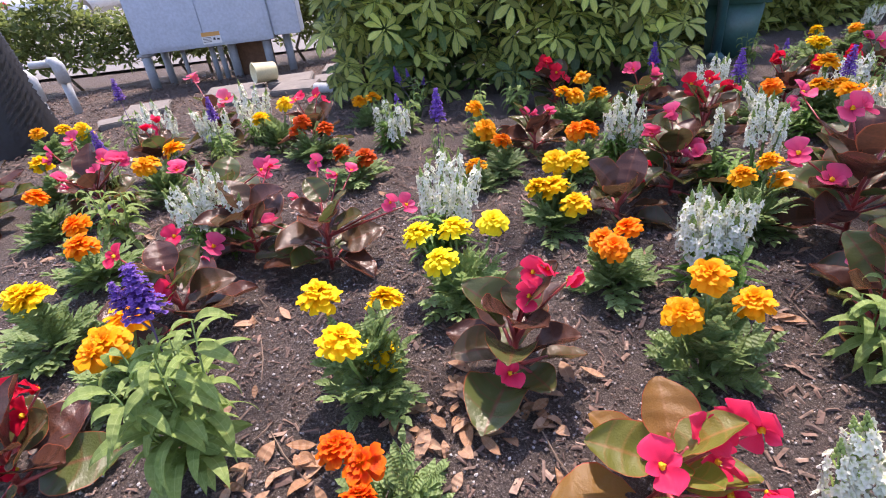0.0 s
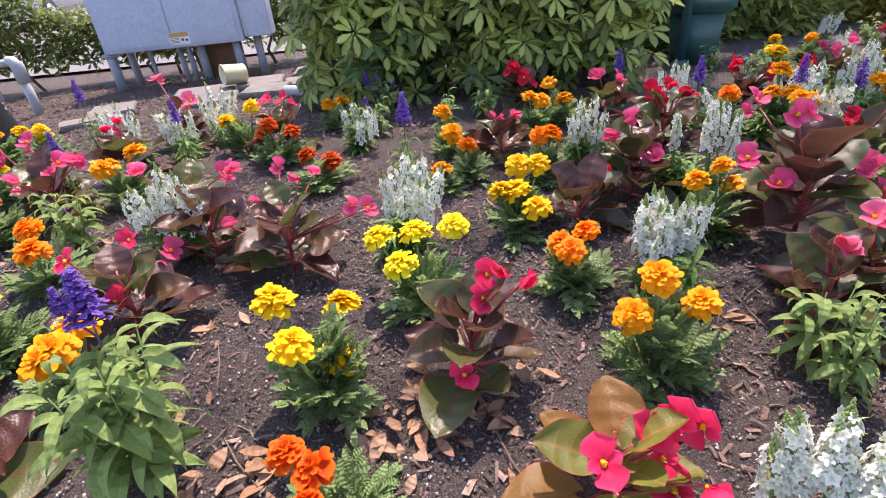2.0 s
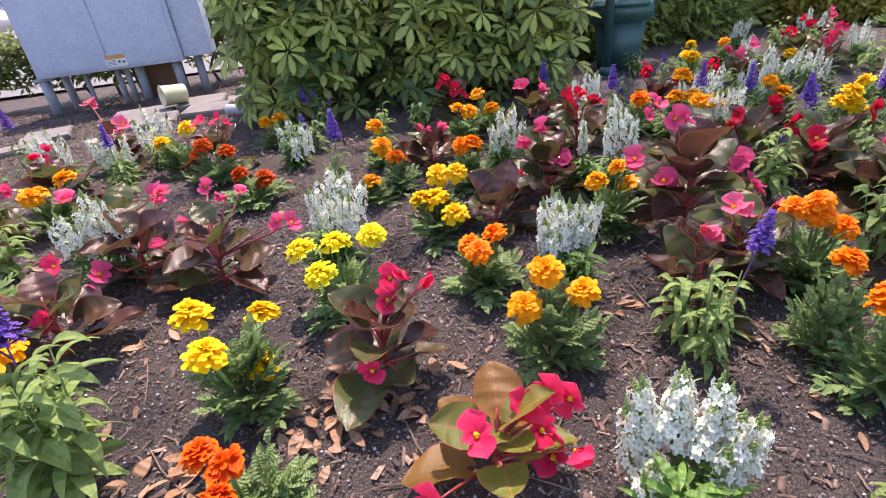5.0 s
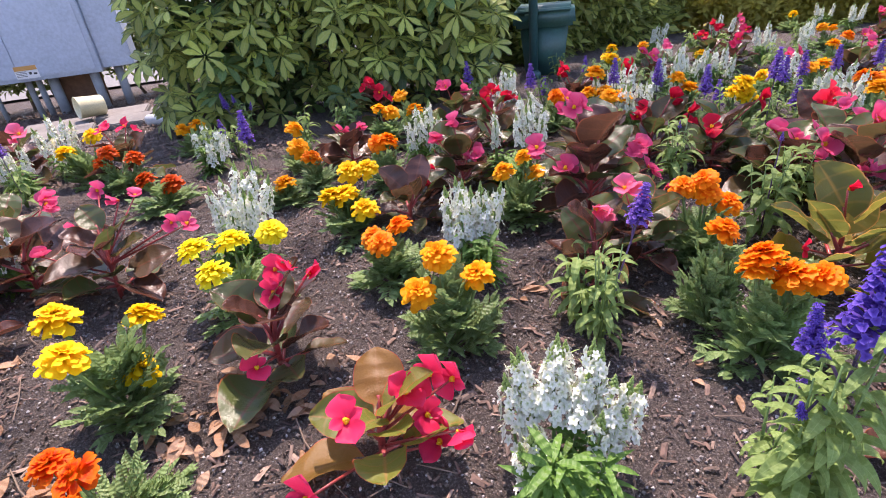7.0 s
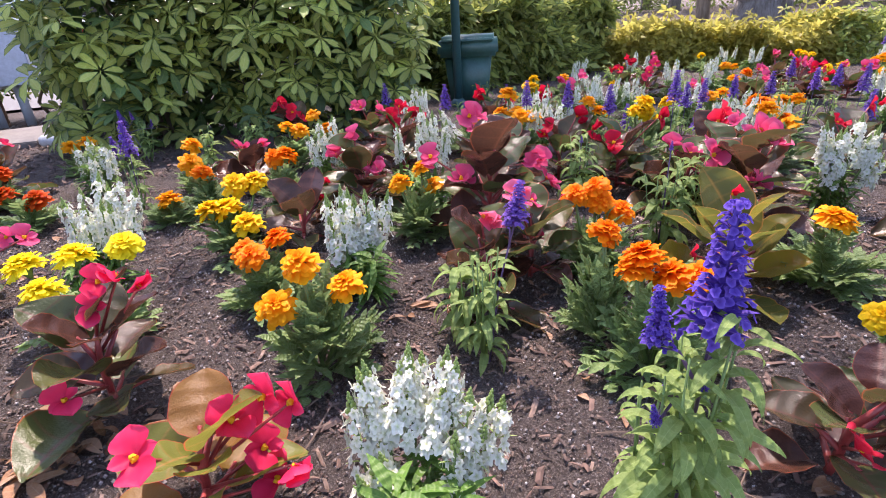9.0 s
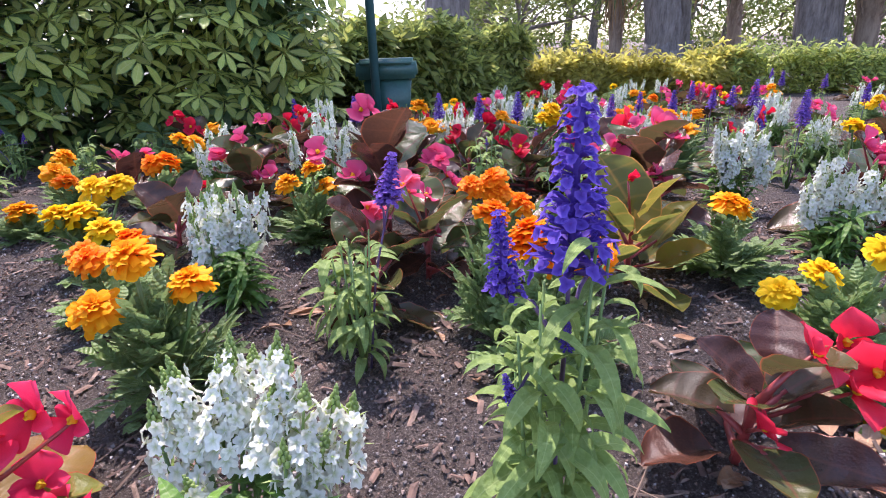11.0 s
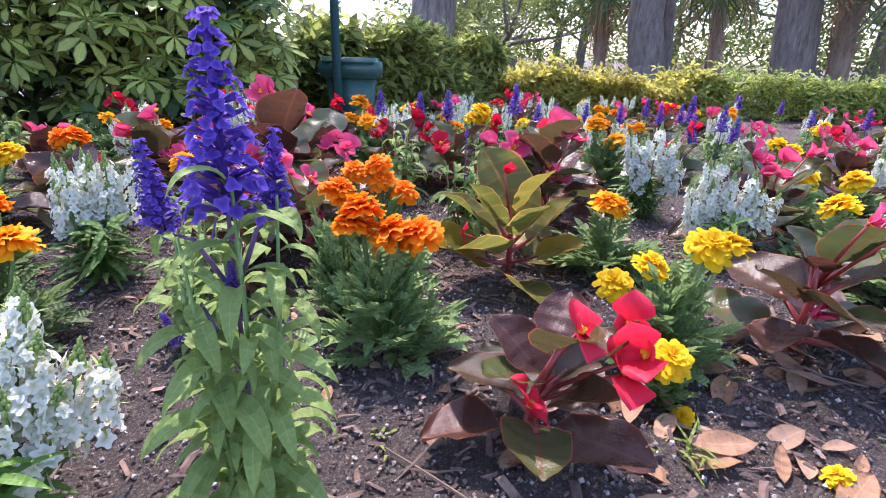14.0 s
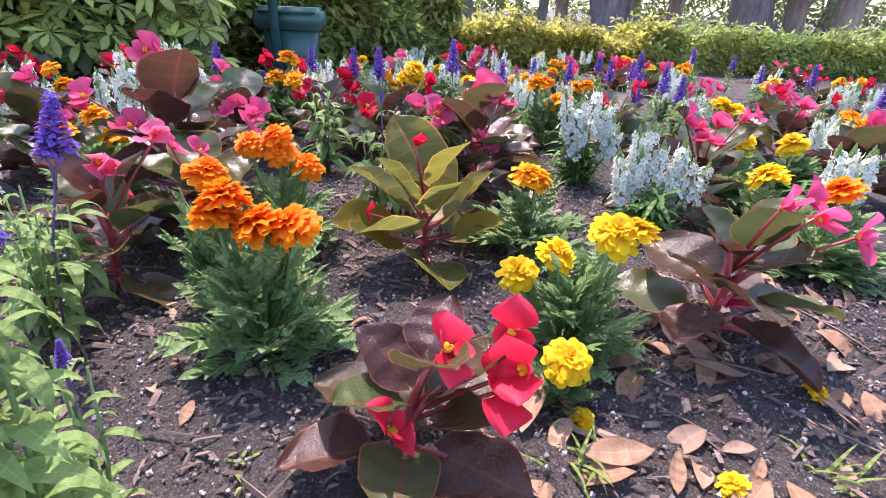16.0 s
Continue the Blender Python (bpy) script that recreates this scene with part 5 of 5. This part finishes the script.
marigold(1.576, 1.203, [(0.012, -0.003, 0.200), (0.012, 0.016, 0.236), (-0.024, 0.017, 0.212)], 'yellow', 0.07, 0.1)
# begonias
begonia(0.100, 0.660, [(0.026, -0.012, 0.182), (0.061, 0.008, 0.217), (0.036, 0.008, 0.212), (-0.021, -0.089, 0.097), (0.086, -0.012, 0.202)], 'rose', 'bronze', 13, 0.105, 0.05)
begonia(-0.285, 1.114, [(-0.024, 0.190, 0.210), (0.041, 0.113, 0.200), (-0.070, 0.105, 0.150), (-0.135, 0.040, 0.120), (0.212, -0.052, 0.170), (0.176, -0.026, 0.170), (0.074, 0.125, 0.200)], 'pink', 'bronze', 14, 0.111, 0.048)
begonia(0.240, 0.400, [(-0.032, -0.055, 0.161), (0.087, 0.009, 0.141), (0.117, -0.001, 0.131), (0.047, -0.001, 0.126), (0.073, 0.004, 0.071), (0.104, -0.046, 0.080), (0.083, -0.026, 0.041), (-0.102, -0.065, 0.061)], 'rose', 'copper', 8, 0.092, 0.057)
begonia(-0.697, 0.536, [(0.039, 0.042, 0.120), (0.039, 0.085, 0.130), (-0.020, 0.091, 0.120), (0.031, -0.006, 0.060)], 'red', 'bronze', 11, 0.111, 0.052)
begonia(-0.584, 0.934, [(-0.009, 0.101, 0.170), (-0.007, -0.004, 0.100), (-0.125, 0.057, 0.160), (-0.006, -0.031, 0.100)], 'rose', 'bronze', 11, 0.111, 0.052)
begonia(0.459, 1.173, [(0.081, 0.045, 0.137), (0.066, 0.036, 0.100)], 'red', 'bronze', 9, 0.119, 0.04)
begonia(0.737, 0.664, [(0.012, 0.034, 0.180), (0.090, 0.050, 0.200), (0.019, 0.088, 0.100)], 'blush', 'bronze', 10, 0.102, 0.06)
begonia(-0.500, 1.220, [(0.052, 0.120, 0.199), (-0.052, -0.120, 0.100)], 'pink', 'bronze', 11, 0.119, 0.064)
begonia(-0.651, 1.502, [(0.126, -0.006, 0.139), (-0.126, 0.006, 0.161)], 'pink', 'bronze', 10, 0.119, 0.064)
begonia(0.907, 2.145, [(-0.035, 0.011, 0.157), (0.035, -0.011, 0.143)], 'pink', 'bronze', 8, 0.128, 0.068)
begonia(0.949, 1.790, [(-0.007, 0.011, 0.166), (0.007, -0.011, 0.133)], 'red', 'bronze', 8, 0.128, 0.068)
begonia(1.323, 1.297, [(0.058, 0.000, 0.189), (-0.058, -0.000, 0.149)], 'red', 'bronze', 9, 0.128, 0.068)
begonia(1.462, 0.897, [(-0.052, 0.016, 0.170), (0.052, -0.016, 0.149)], 'pink', 'bronze', 11, 0.128, 0.068)
begonia(1.811, 2.174, [(-0.020, 0.004, 0.121), (0.020, -0.004, 0.121)], 'red', 'bronze', 8, 0.128, 0.068)
begonia(1.200, 0.530, [(0.076, -0.071, 0.055), (-0.124, -0.021, 0.105), (-0.024, -0.001, 0.195)], 'red', 'golden', 10, 0.128, 0.04)
begonia(0.935, 0.140, [(0.056, -0.061, 0.113), (0.090, -0.031, 0.142), (0.014, -0.038, 0.156), (-0.034, -0.032, 0.089), (0.076, -0.068, 0.132)], 'crimson', 'bronze', 11, 0.084, 0.058)
begonia(1.390, 0.110, [(-0.050, -0.057, 0.218), (-0.010, -0.077, 0.208), (0.030, -0.107, 0.188), (-0.050, -0.027, 0.088), (0.010, -0.057, 0.218)], 'pink', 'bronze', 13, 0.1, 0.056)
begonia(0.879, 0.736, [(-0.029, 0.007, 0.178), (0.016, 0.031, 0.160), (0.098, 0.042, 0.150), (0.026, 0.022, 0.080)], 'pink', 'bronze', 9, 0.111, 0.048)
begonia(1.582, 0.899, [(0.060, 0.030, 0.200), (0.074, -0.015, 0.170), (-0.134, -0.015, 0.150)], 'pink', 'bronze', 12, 0.128, 0.06)
begonia(2.626, 0.593, [(-0.011, 0.017, 0.169), (0.011, -0.017, 0.138)], 'pink', 'bronze', 10, 0.128, 0.068)
begonia(1.431, 1.138, [(0.137, -0.002, 0.190), (-0.070, 0.049, 0.170), (-0.066, -0.048, 0.148)], 'red', 'bronze', 10, 0.128, 0.064)
begonia(2.233, 0.975, [(-0.044, 0.017, 0.118), (0.044, -0.017, 0.164)], 'red', 'bronze', 8, 0.128, 0.064)
begonia(1.068, 1.219, [(-0.023, -0.236, 0.170), (0.023, 0.236, 0.200)], 'pink', 'bronze', 11, 0.119, 0.064)
begonia(2.401, 0.306, [(0.016, 0.006, 0.160), (-0.016, -0.006, 0.101)], 'pink', 'bronze', 9, 0.128, 0.064)
begonia(0.665, 1.307, [(0.056, -0.025, 0.128), (0.014, -0.021, 0.127), (-0.061, 0.014, 0.175), (-0.008, 0.032, 0.217)], 'pink', 'bronze', 13, 0.125, 0.06)
begonia(0.889, 0.944, [(0.110, -0.016, 0.205), (-0.023, 0.054, 0.300), (-0.135, 0.023, 0.228), (0.127, -0.048, 0.152), (-0.079, -0.013, 0.176)], 'pink', 'bronze', 15, 0.125, 0.06)
begonia(0.377, 1.783, [(-0.042, 0.004, 0.136), (0.042, -0.004, 0.138)], 'pink', 'bronze', 9, 0.12, 0.06)
begonia(0.858, 1.535, [(0.001, 0.012, 0.246), (0.032, -0.011, 0.210), (-0.033, -0.001, 0.216)], 'red', 'bronze', 10, 0.12, 0.06)
begonia(1.426, 0.692, [(-0.003, -0.026, 0.138), (0.013, 0.008, 0.246), (-0.079, 0.041, 0.196), (0.041, -0.019, 0.219), (0.028, -0.004, 0.238)], 'pink', 'bronze', 14, 0.125, 0.064)
begonia(1.724, 1.045, [(-0.006, -0.001, 0.173), (0.006, 0.001, 0.194)], 'crimson', 'bronze', 10, 0.12, 0.065)
begonia(1.798, 0.399, [(-0.022, 0.007, 0.182), (-0.045, 0.029, 0.205), (0.011, -0.008, 0.193), (0.056, -0.029, 0.204)], 'pink', 'bronze', 12, 0.12, 0.06)
begonia(-1.127, 1.632, [(-0.162, 0.240, 0.200), (-0.138, 0.082, 0.200), (0.092, -0.047, 0.200), (0.046, -0.195, 0.200), (0.162, -0.080, 0.200)], 'pink', 'bronze', 13, 0.125, 0.062)
begonia(-1.008, 2.501, [(-0.192, 0.322, 0.220), (0.192, -0.322, 0.220)], 'blush', 'bronze', 11, 0.125, 0.07)
begonia(-0.478, 2.114, [(0.040, 0.011, 0.200), (-0.040, -0.011, 0.200)], 'rose', 'bronze', 9, 0.125, 0.066)
# angelonias
angelonia(0.003, 1.148, [(-0.042, 0.064, 0.200), (-0.019, 0.140, 0.200), (0.017, 0.152, 0.222), (0.044, 0.138, 0.206), (0.074, 0.130, 0.203), (0.103, 0.053, 0.200), (0.004, 0.002, 0.199), (0.045, -0.008, 0.195), (0.078, -0.020, 0.186)], 0.07, 0.11)
angelonia(0.521, 0.823, [(-0.027, 0.061, 0.200), (0.010, 0.103, 0.200), (0.023, 0.089, 0.200), (0.023, 0.035, 0.200), (0.057, 0.036, 0.200), (0.085, 0.039, 0.200), (-0.014, 0.005, 0.200)], 0.06, 0.11)
angelonia(0.450, 0.264, [(-0.040, 0.094, 0.140), (-0.001, 0.098, 0.190), (0.028, 0.087, 0.200), (0.037, 0.078, 0.200), (0.072, 0.058, 0.200), (0.082, 0.045, 0.180), (0.109, 0.025, 0.150), (0.068, 0.004, 0.140), (-0.023, 0.021, 0.120), (-0.040, 0.017, 0.110)], 0.06, 0.1)
angelonia(-0.169, 2.027, [(-0.039, 0.106, 0.150), (0.006, 0.130, 0.160), (0.056, 0.044, 0.150), (0.094, -0.025, 0.150), (0.026, -0.027, 0.139)], 0.06, 0.11)
angelonia(1.504, 1.795, [(-0.092, 0.013, 0.190), (0.017, 0.064, 0.190), (0.070, 0.045, 0.190), (0.162, 0.102, 0.200), (-0.007, -0.015, 0.183)], 0.1, 0.11)
angelonia(1.908, 1.991, [(-0.090, -0.003, 0.143), (0.035, 0.087, 0.153), (0.074, 0.041, 0.153)], 0.1, 0.11)
angelonia(2.337, 2.125, [(-0.042, 0.021, 0.140), (0.047, 0.047, 0.140), (-0.005, -0.068, 0.118)], 0.1, 0.11)
angelonia(2.425, 1.795, [(-0.060, 0.007, 0.145), (0.064, 0.055, 0.148), (-0.004, -0.062, 0.145)], 0.1, 0.11)
angelonia(2.180, 1.410, [(-0.016, 0.001, 0.155), (0.016, -0.001, 0.161)], 0.1, 0.11)
angelonia(2.231, 1.426, [(-0.106, -0.016, 0.154), (0.006, -0.003, 0.156), (0.100, 0.019, 0.159)], 0.1, 0.11)
angelonia(2.233, 1.213, [(-0.013, 0.010, 0.175), (0.013, -0.010, 0.164)], 0.1, 0.11)
angelonia(2.584, 0.886, [(-0.078, 0.002, 0.154), (0.054, 0.029, 0.155), (0.024, -0.031, 0.154)], 0.1, 0.11)
angelonia(2.498, 0.428, [(-0.054, 0.020, 0.160), (0.062, 0.025, 0.167), (-0.008, -0.045, 0.160)], 0.1, 0.11)
angelonia(1.969, 0.197, [(-0.043, 0.012, 0.190), (0.019, 0.007, 0.190), (0.024, -0.019, 0.190)], 0.1, 0.11)
angelonia(1.292, 1.601, [(-0.227, 0.094, 0.190), (0.086, -0.069, 0.190), (0.142, -0.025, 0.192)], 0.1, 0.11)
angelonia(1.769, 1.747, [(-0.008, 0.010, 0.173), (0.008, -0.010, 0.150)], 0.08, 0.11)
angelonia(1.438, 1.540, [(-0.068, -0.036, 0.189), (-0.001, 0.000, 0.190), (0.069, 0.036, 0.191)], 0.08, 0.11)
angelonia(1.985, 1.165, [(0.017, -0.009, 0.195), (-0.017, 0.009, 0.185)], 0.08, 0.11)
angelonia(0.621, 1.564, [(-0.030, 0.022, 0.231), (0.016, 0.015, 0.226), (0.058, -0.007, 0.196), (-0.062, -0.001, 0.184), (-0.009, -0.003, 0.191), (0.028, -0.027, 0.154)], 0.07, 0.1)
angelonia(0.858, 1.233, [(-0.030, 0.016, 0.275), (0.009, 0.012, 0.275), (0.045, -0.002, 0.257), (-0.045, -0.003, 0.239), (-0.004, -0.004, 0.245), (0.026, -0.020, 0.221)], 0.07, 0.09)
angelonia(0.784, 1.322, [(0.006, 0.008, 0.239), (-0.006, -0.008, 0.208)], 0.04, 0.08)
angelonia(0.986, 1.740, [(-0.006, 0.006, 0.270), (0.040, 0.003, 0.273), (-0.045, -0.001, 0.250), (0.011, -0.007, 0.250)], 0.07, 0.1)
angelonia(-0.607, 1.261, [(0.007, 0.022, 0.248), (0.049, 0.010, 0.235), (-0.033, 0.015, 0.230), (-0.070, 0.006, 0.207), (0.077, -0.009, 0.206), (-0.100, -0.004, 0.184), (0.013, -0.007, 0.199), (0.091, -0.025, 0.182), (-0.033, -0.009, 0.187)], 0.09, 0.1)
angelonia(-1.179, 2.280, [(-0.115, 0.118, 0.200), (-0.062, 0.145, 0.200), (0.077, -0.034, 0.200), (-0.048, -0.052, 0.200), (0.148, -0.178, 0.200)], 0.09, 0.1)
angelonia(-0.812, 2.446, [(-0.130, 0.305, 0.200), (-0.011, 0.113, 0.200), (0.109, -0.117, 0.200), (-0.028, -0.104, 0.200), (0.060, -0.196, 0.200)], 0.09, 0.12)
angelonia(1.781, 0.698, [(-0.054, 0.034, 0.215), (-0.020, 0.012, 0.210), (0.019, 0.006, 0.248), (0.049, -0.025, 0.215), (0.050, -0.042, 0.176), (-0.044, 0.015, 0.183)], 0.08, 0.11)
angelonia(1.621, 0.391, [(-0.035, 0.025, 0.198), (-0.001, 0.016, 0.223), (0.017, -0.008, 0.191), (0.045, -0.028, 0.181), (0.063, -0.045, 0.166), (-0.065, 0.030, 0.166), (-0.025, 0.009, 0.174)], 0.09, 0.1)
# salvias
salvia(-0.400, 0.530, [(-0.009, 0.053, 0.353), (-0.033, 0.043, 0.336)], 0.08, 115, 0.27, 0.1, 0.08, 'violet', 1.5)
salvia(0.660, 0.515, [(0.066, 0.002, 0.303), (0.054, 0.002, 0.268)], 0.065, 50, 0.22, 0.058, 0.035, 'violet', 1.4)
salvia(0.668, 0.128, [(0.004, 0.000, 0.406), (-0.036, 0.020, 0.339), (0.037, 0.013, 0.343), (0.000, -0.005, 0.268), (-0.040, 0.005, 0.238)], 0.11, 150, 0.325, 0.062, 0.045, 'blue', 1.0)
salvia(0.700, 0.200, [(0.010, -0.010, 0.200)], 0.02, 30, 0.19, 0.04, 0.03)
salvia(1.969, 1.321, [(0.059, 0.084, 0.142)], 0.098, 20, 0.18, 0.075, 0.045)
salvia(1.808, 1.513, [(0.038, 0.085, 0.138)], 0.098, 20, 0.18, 0.075, 0.045)
salvia(1.401, 2.251, [(0.037, 0.070, 0.100)], 0.09, 18, 0.16, 0.075, 0.045)
salvia(1.859, 2.634, [(0.034, 0.078, 0.096)], 0.098, 18, 0.16, 0.075, 0.045)
salvia(-0.080, 2.234, [(-0.052, 0.086, 0.134)], 0.09, 24, 0.18, 0.075, 0.045)
salvia(-0.037, 2.500, [(-0.102, 0.154, 0.191), (-0.042, 0.075, 0.191), (0.039, 0.026, 0.153)], 0.075, 26, 0.2, 0.075, 0.045)
salvia(2.640, 1.581, [(0.000, 0.000, 0.193)], 0.098, 12, 0.14, 0.068, 0.045)
salvia(2.413, 1.583, [(0.000, 0.000, 0.199)], 0.098, 12, 0.14, 0.068, 0.045)
salvia(2.220, 1.567, [(0.000, 0.000, 0.204)], 0.098, 12, 0.14, 0.068, 0.045)
salvia(2.900, 1.558, [(0.000, 0.000, 0.186)], 0.098, 12, 0.14, 0.068, 0.045)
salvia(3.136, 1.609, [(0.000, 0.000, 0.178)], 0.098, 12, 0.14, 0.068, 0.045)
salvia(2.553, 0.950, [(0.000, 0.000, 0.204)], 0.098, 12, 0.14, 0.068, 0.045)
salvia(3.902, 1.329, [(0.000, 0.000, 0.159)], 0.098, 12, 0.14, 0.068, 0.045)
salvia(2.073, 1.518, [(0.000, 0.000, 0.209)], 0.098, 12, 0.14, 0.068, 0.045)
salvia(2.357, 0.998, [(0.000, 0.000, 0.209)], 0.098, 12, 0.14, 0.068, 0.045)
salvia(1.168, 1.901, [(0.000, 0.000, 0.250)], 0.098, 16, 0.17, 0.075, 0.045)
salvia(1.465, 1.752, [(0.000, 0.000, 0.250)], 0.098, 16, 0.17, 0.075, 0.045)
salvia(1.571, 1.620, [(0.000, 0.000, 0.250)], 0.098, 16, 0.17, 0.075, 0.045)
salvia(1.353, 0.781, [], 0.1, 52, 0.18, 0.08, 0.07)
salvia(0.223, 2.190, [], 0.1, 36, 0.18, 0.08, 0.07)
salvia(1.846, 2.051, [], 0.1, 28, 0.18, 0.08, 0.07)
salvia(2.501, 0.881, [], 0.1, 40, 0.18, 0.08, 0.07)
salvia(0.677, 0.594, [], 0.1, 44, 0.18, 0.08, 0.07)
salvia(-0.146, 2.107, [], 0.1, 32, 0.18, 0.08, 0.07)
salvia(1.874, 2.997, [], 0.1, 28, 0.18, 0.08, 0.07)
salvia(-1.442, 2.536, [(0.000, 0.000, 0.300)], 0.1, 22, 0.2, 0.075, 0.045)
salvia(-1.094, 1.694, [(0.000, 0.000, 0.270)], 0.08, 22, 0.2, 0.075, 0.045)
salvia(-0.833, 2.027, [(0.000, 0.000, 0.270)], 0.09, 22, 0.2, 0.075, 0.045)
salvia(-0.932, 1.370, [(0.000, 0.000, 0.140)], 0.02, 60, 0.2, 0.085, 0.08)
salvia(1.235, 1.065, [(0.000, 0.000, 0.194)], 0.02, 52, 0.22, 0.08, 0.07)
salvia(1.220, 0.728, [(0.000, 0.000, 0.249)], 0.02, 46, 0.22, 0.08, 0.06)
salvia(1.501, 1.285, [(0.000, 0.000, 0.280)], 0.09, 22, 0.2, 0.075, 0.045)
salvia(1.765, 1.276, [(0.000, 0.000, 0.300)], 0.1, 22, 0.2, 0.075, 0.045)
salvia(2.148, 0.754, [(0.000, 0.000, 0.272)], 0.08, 22, 0.18, 0.075, 0.045)

LEAVES = [
    (0.9, 0.258, 0.036, 10),
    (0.748, 0.372, 0.034, 5),
    (0.779, 0.404, 0.03, -20),
    (0.914, 0.126, 0.05, -95),
    (0.853, 0.337, 0.035, -70),
    (0.774, 0.309, 0.035, -30),
    (0.961, 0.403, 0.04, 40),
    (1.152, -0.006, 0.045, -50),
    (1.212, 0.021, 0.045, 30),
    (0.912, 0.126, 0.05, -80),
    (1.088, 0.125, 0.085, -60),
    (1.129, 0.132, 0.07, -20),
    (0.233, 0.642, 0.045, 60),
    (-0.446, 0.91, 0.06, -60),
    (-0.389, 0.925, 0.03, 40),
    (0.854, 0.646, 0.03, 80),
    (1.004, 0.384, 0.04, 80),
    (1.089, 0.321, 0.04, 70),
    (1.065, 0.497, 0.035, 40),
    (0.559, 0.709, 0.05, 80),
    (0.632, 0.725, 0.06, 70),
    (0.622, 0.733, 0.05, 75),
    (0.592, 0.706, 0.04, 20),
    (1.363, 0.09, 0.03, 80),
    (1.312, 0.038, 0.035, 60),
    (-0.403, 0.645, 0.04, 0),
    (-0.365, 0.682, 0.03, 10),
]


# ---- further plants that fill the bed up to the hedges ----
def fill(count, x0, x1, y0, y1, seed):
    r = random.Random(seed)
    taken = [(o.location.x, o.location.y) for o in scene.objects if o.parent is None and o.get("category") == "flower"]
    made = tries = 0
    while made < count and tries < count * 40:
        tries += 1
        x, y = r.uniform(x0, x1), r.uniform(y0, y1)
        gap = 0.19 + 0.03 * max(0, x - 2)
        if y > 4.5 - 0.55 * max(0, x - 3.8) or (x > 1.4 and y > 2.8 + 0.45 * (x - 1.4)) or y < -0.1 or any((x - a) ** 2 + (y - b) ** 2 < gap * gap for a, b in taken):
            continue
        taken.append((x, y))
        made += 1
        kind, g = r.random(), ground_at(x, y)
        if kind < 0.3:
            marigold(x, y, [(r.uniform(-0.07, 0.07), r.uniform(-0.07, 0.07), g + r.uniform(0.14, 0.19)) for i in range(r.randint(1, 3))], r.choice(("yellow", "amber", "tangerine", "gold", "orange")), 0.08, 0.1)
        elif kind < 0.6:
            begonia(x, y, [(r.uniform(-0.09, 0.09), r.uniform(-0.09, 0.09), g + r.uniform(0.15, 0.22)) for i in range(r.randint(2, 4))], r.choice(("pink", "red", "rose", "pink")), "bronze", 9, 0.12, 0.065)
        elif kind < 0.82:
            angelonia(x, y, [(r.uniform(-0.08, 0.08), r.uniform(-0.08, 0.08), g + r.uniform(0.18, 0.24)) for i in range(5)], 0.07, 0.11)
        elif kind < 0.91:
            salvia(x, y, [], 0.1, 44, 0.17 if x < 4 else 0.14, 0.09, 0.09)
        else:
            salvia(x, y, [(r.uniform(-0.03, 0.03), r.uniform(-0.03, 0.03), g + r.uniform(0.24, 0.32))], 0.1, 18, 0.17, 0.075, 0.05)


fill(46, 1.7, 4.0, 0.0, 3.6, 5)
fill(36, 4.0, 6.6, -0.1, 4.0, 6)
fill(10, -1.9, -0.9, 1.2, 2.6, 8)
fill(6, -0.4, 1.6, 1.5, 2.5, 9)

# ---- single fallen leaves and grass at the front ----
for x, y, length, turn in LEAVES:
    fallen_leaf(x, y, length, turn)
lr = random.Random(12)
for i in range(160):
    x, y = lr.uniform(-1.2, 2.0), lr.uniform(-0.3, 2.0)
    if y > edge_at(x) + 0.12:
        fallen_leaf(x, y, lr.uniform(0.02, 0.05), lr.uniform(0, 360))
for i in range(60):
    fallen_leaf(lr.gauss(0.03, 0.07), lr.gauss(0.58, 0.05), lr.uniform(0.03, 0.055), lr.uniform(0, 360), lr.uniform(0, 0.008))
for i in range(26):
    fallen_leaf(lr.gauss(-0.28, 0.05), lr.gauss(0.47, 0.04), lr.uniform(0.03, 0.055), lr.uniform(0, 360), lr.uniform(0, 0.008))
for i in range(64):
    fallen_leaf(lr.uniform(0.98, 1.75), lr.uniform(-0.15, 0.22), lr.uniform(0.035, 0.08), lr.uniform(0, 360), lr.uniform(0, 0.004))
GRASS = leaf_material("grass blade", (0.2, 0.27, 0.05), (0.3, 0.36, 0.1), (0.22, 0.28, 0.07), 0.5, 0.4)


def grass_tuft(x, y, count, length, seed):
    r, s = random.Random(seed), Shape()
    for i in range(count):
        m = pose(r.gauss(0, 0.012), r.gauss(0, 0.012), 0, 0, 0, r.uniform(0, 360)) @ pose(0, 0, 0, r.uniform(15, 70), 0, 0)
        s.blade(m, length * r.uniform(0.6, 1.2), 0.004, 4, 1, r.uniform(0.3, 1.2), 0.2, 0.3)
    ob = new("grass_tuft", s.mesh("grass_tuft", GRASS))
    ob.location = (x, y, ground_at(x, y))
    tagged(ob, "small tuft of pale green grass in the mulch", "grass", "grass tufts at the front")


def fallen_flower(x, y, colour):
    ob = new("fallen_flower", HEADS[colour][0])
    ob.matrix_world = spin(x, y, ground_at(x, y) + 0.008, 25, -15, rnd.uniform(0, 360), 0.032)
    tagged(ob, "small marigold flower dropped on the mulch", "flower", "fallen flowers")


fallen_flower(1.392, -0.027, 'yellow')
fallen_flower(1.184, -0.044, 'yellow')
fallen_flower(1.124, 0.091, 'gold')
grass_tuft(1.076, 0.058, 16, 0.04, 0)
grass_tuft(1.241, 0.129, 12, 0.05, 1)
grass_tuft(1.289, -0.091, 16, 0.04, 2)
grass_tuft(0.805, 0.218, 8, 0.02, 3)
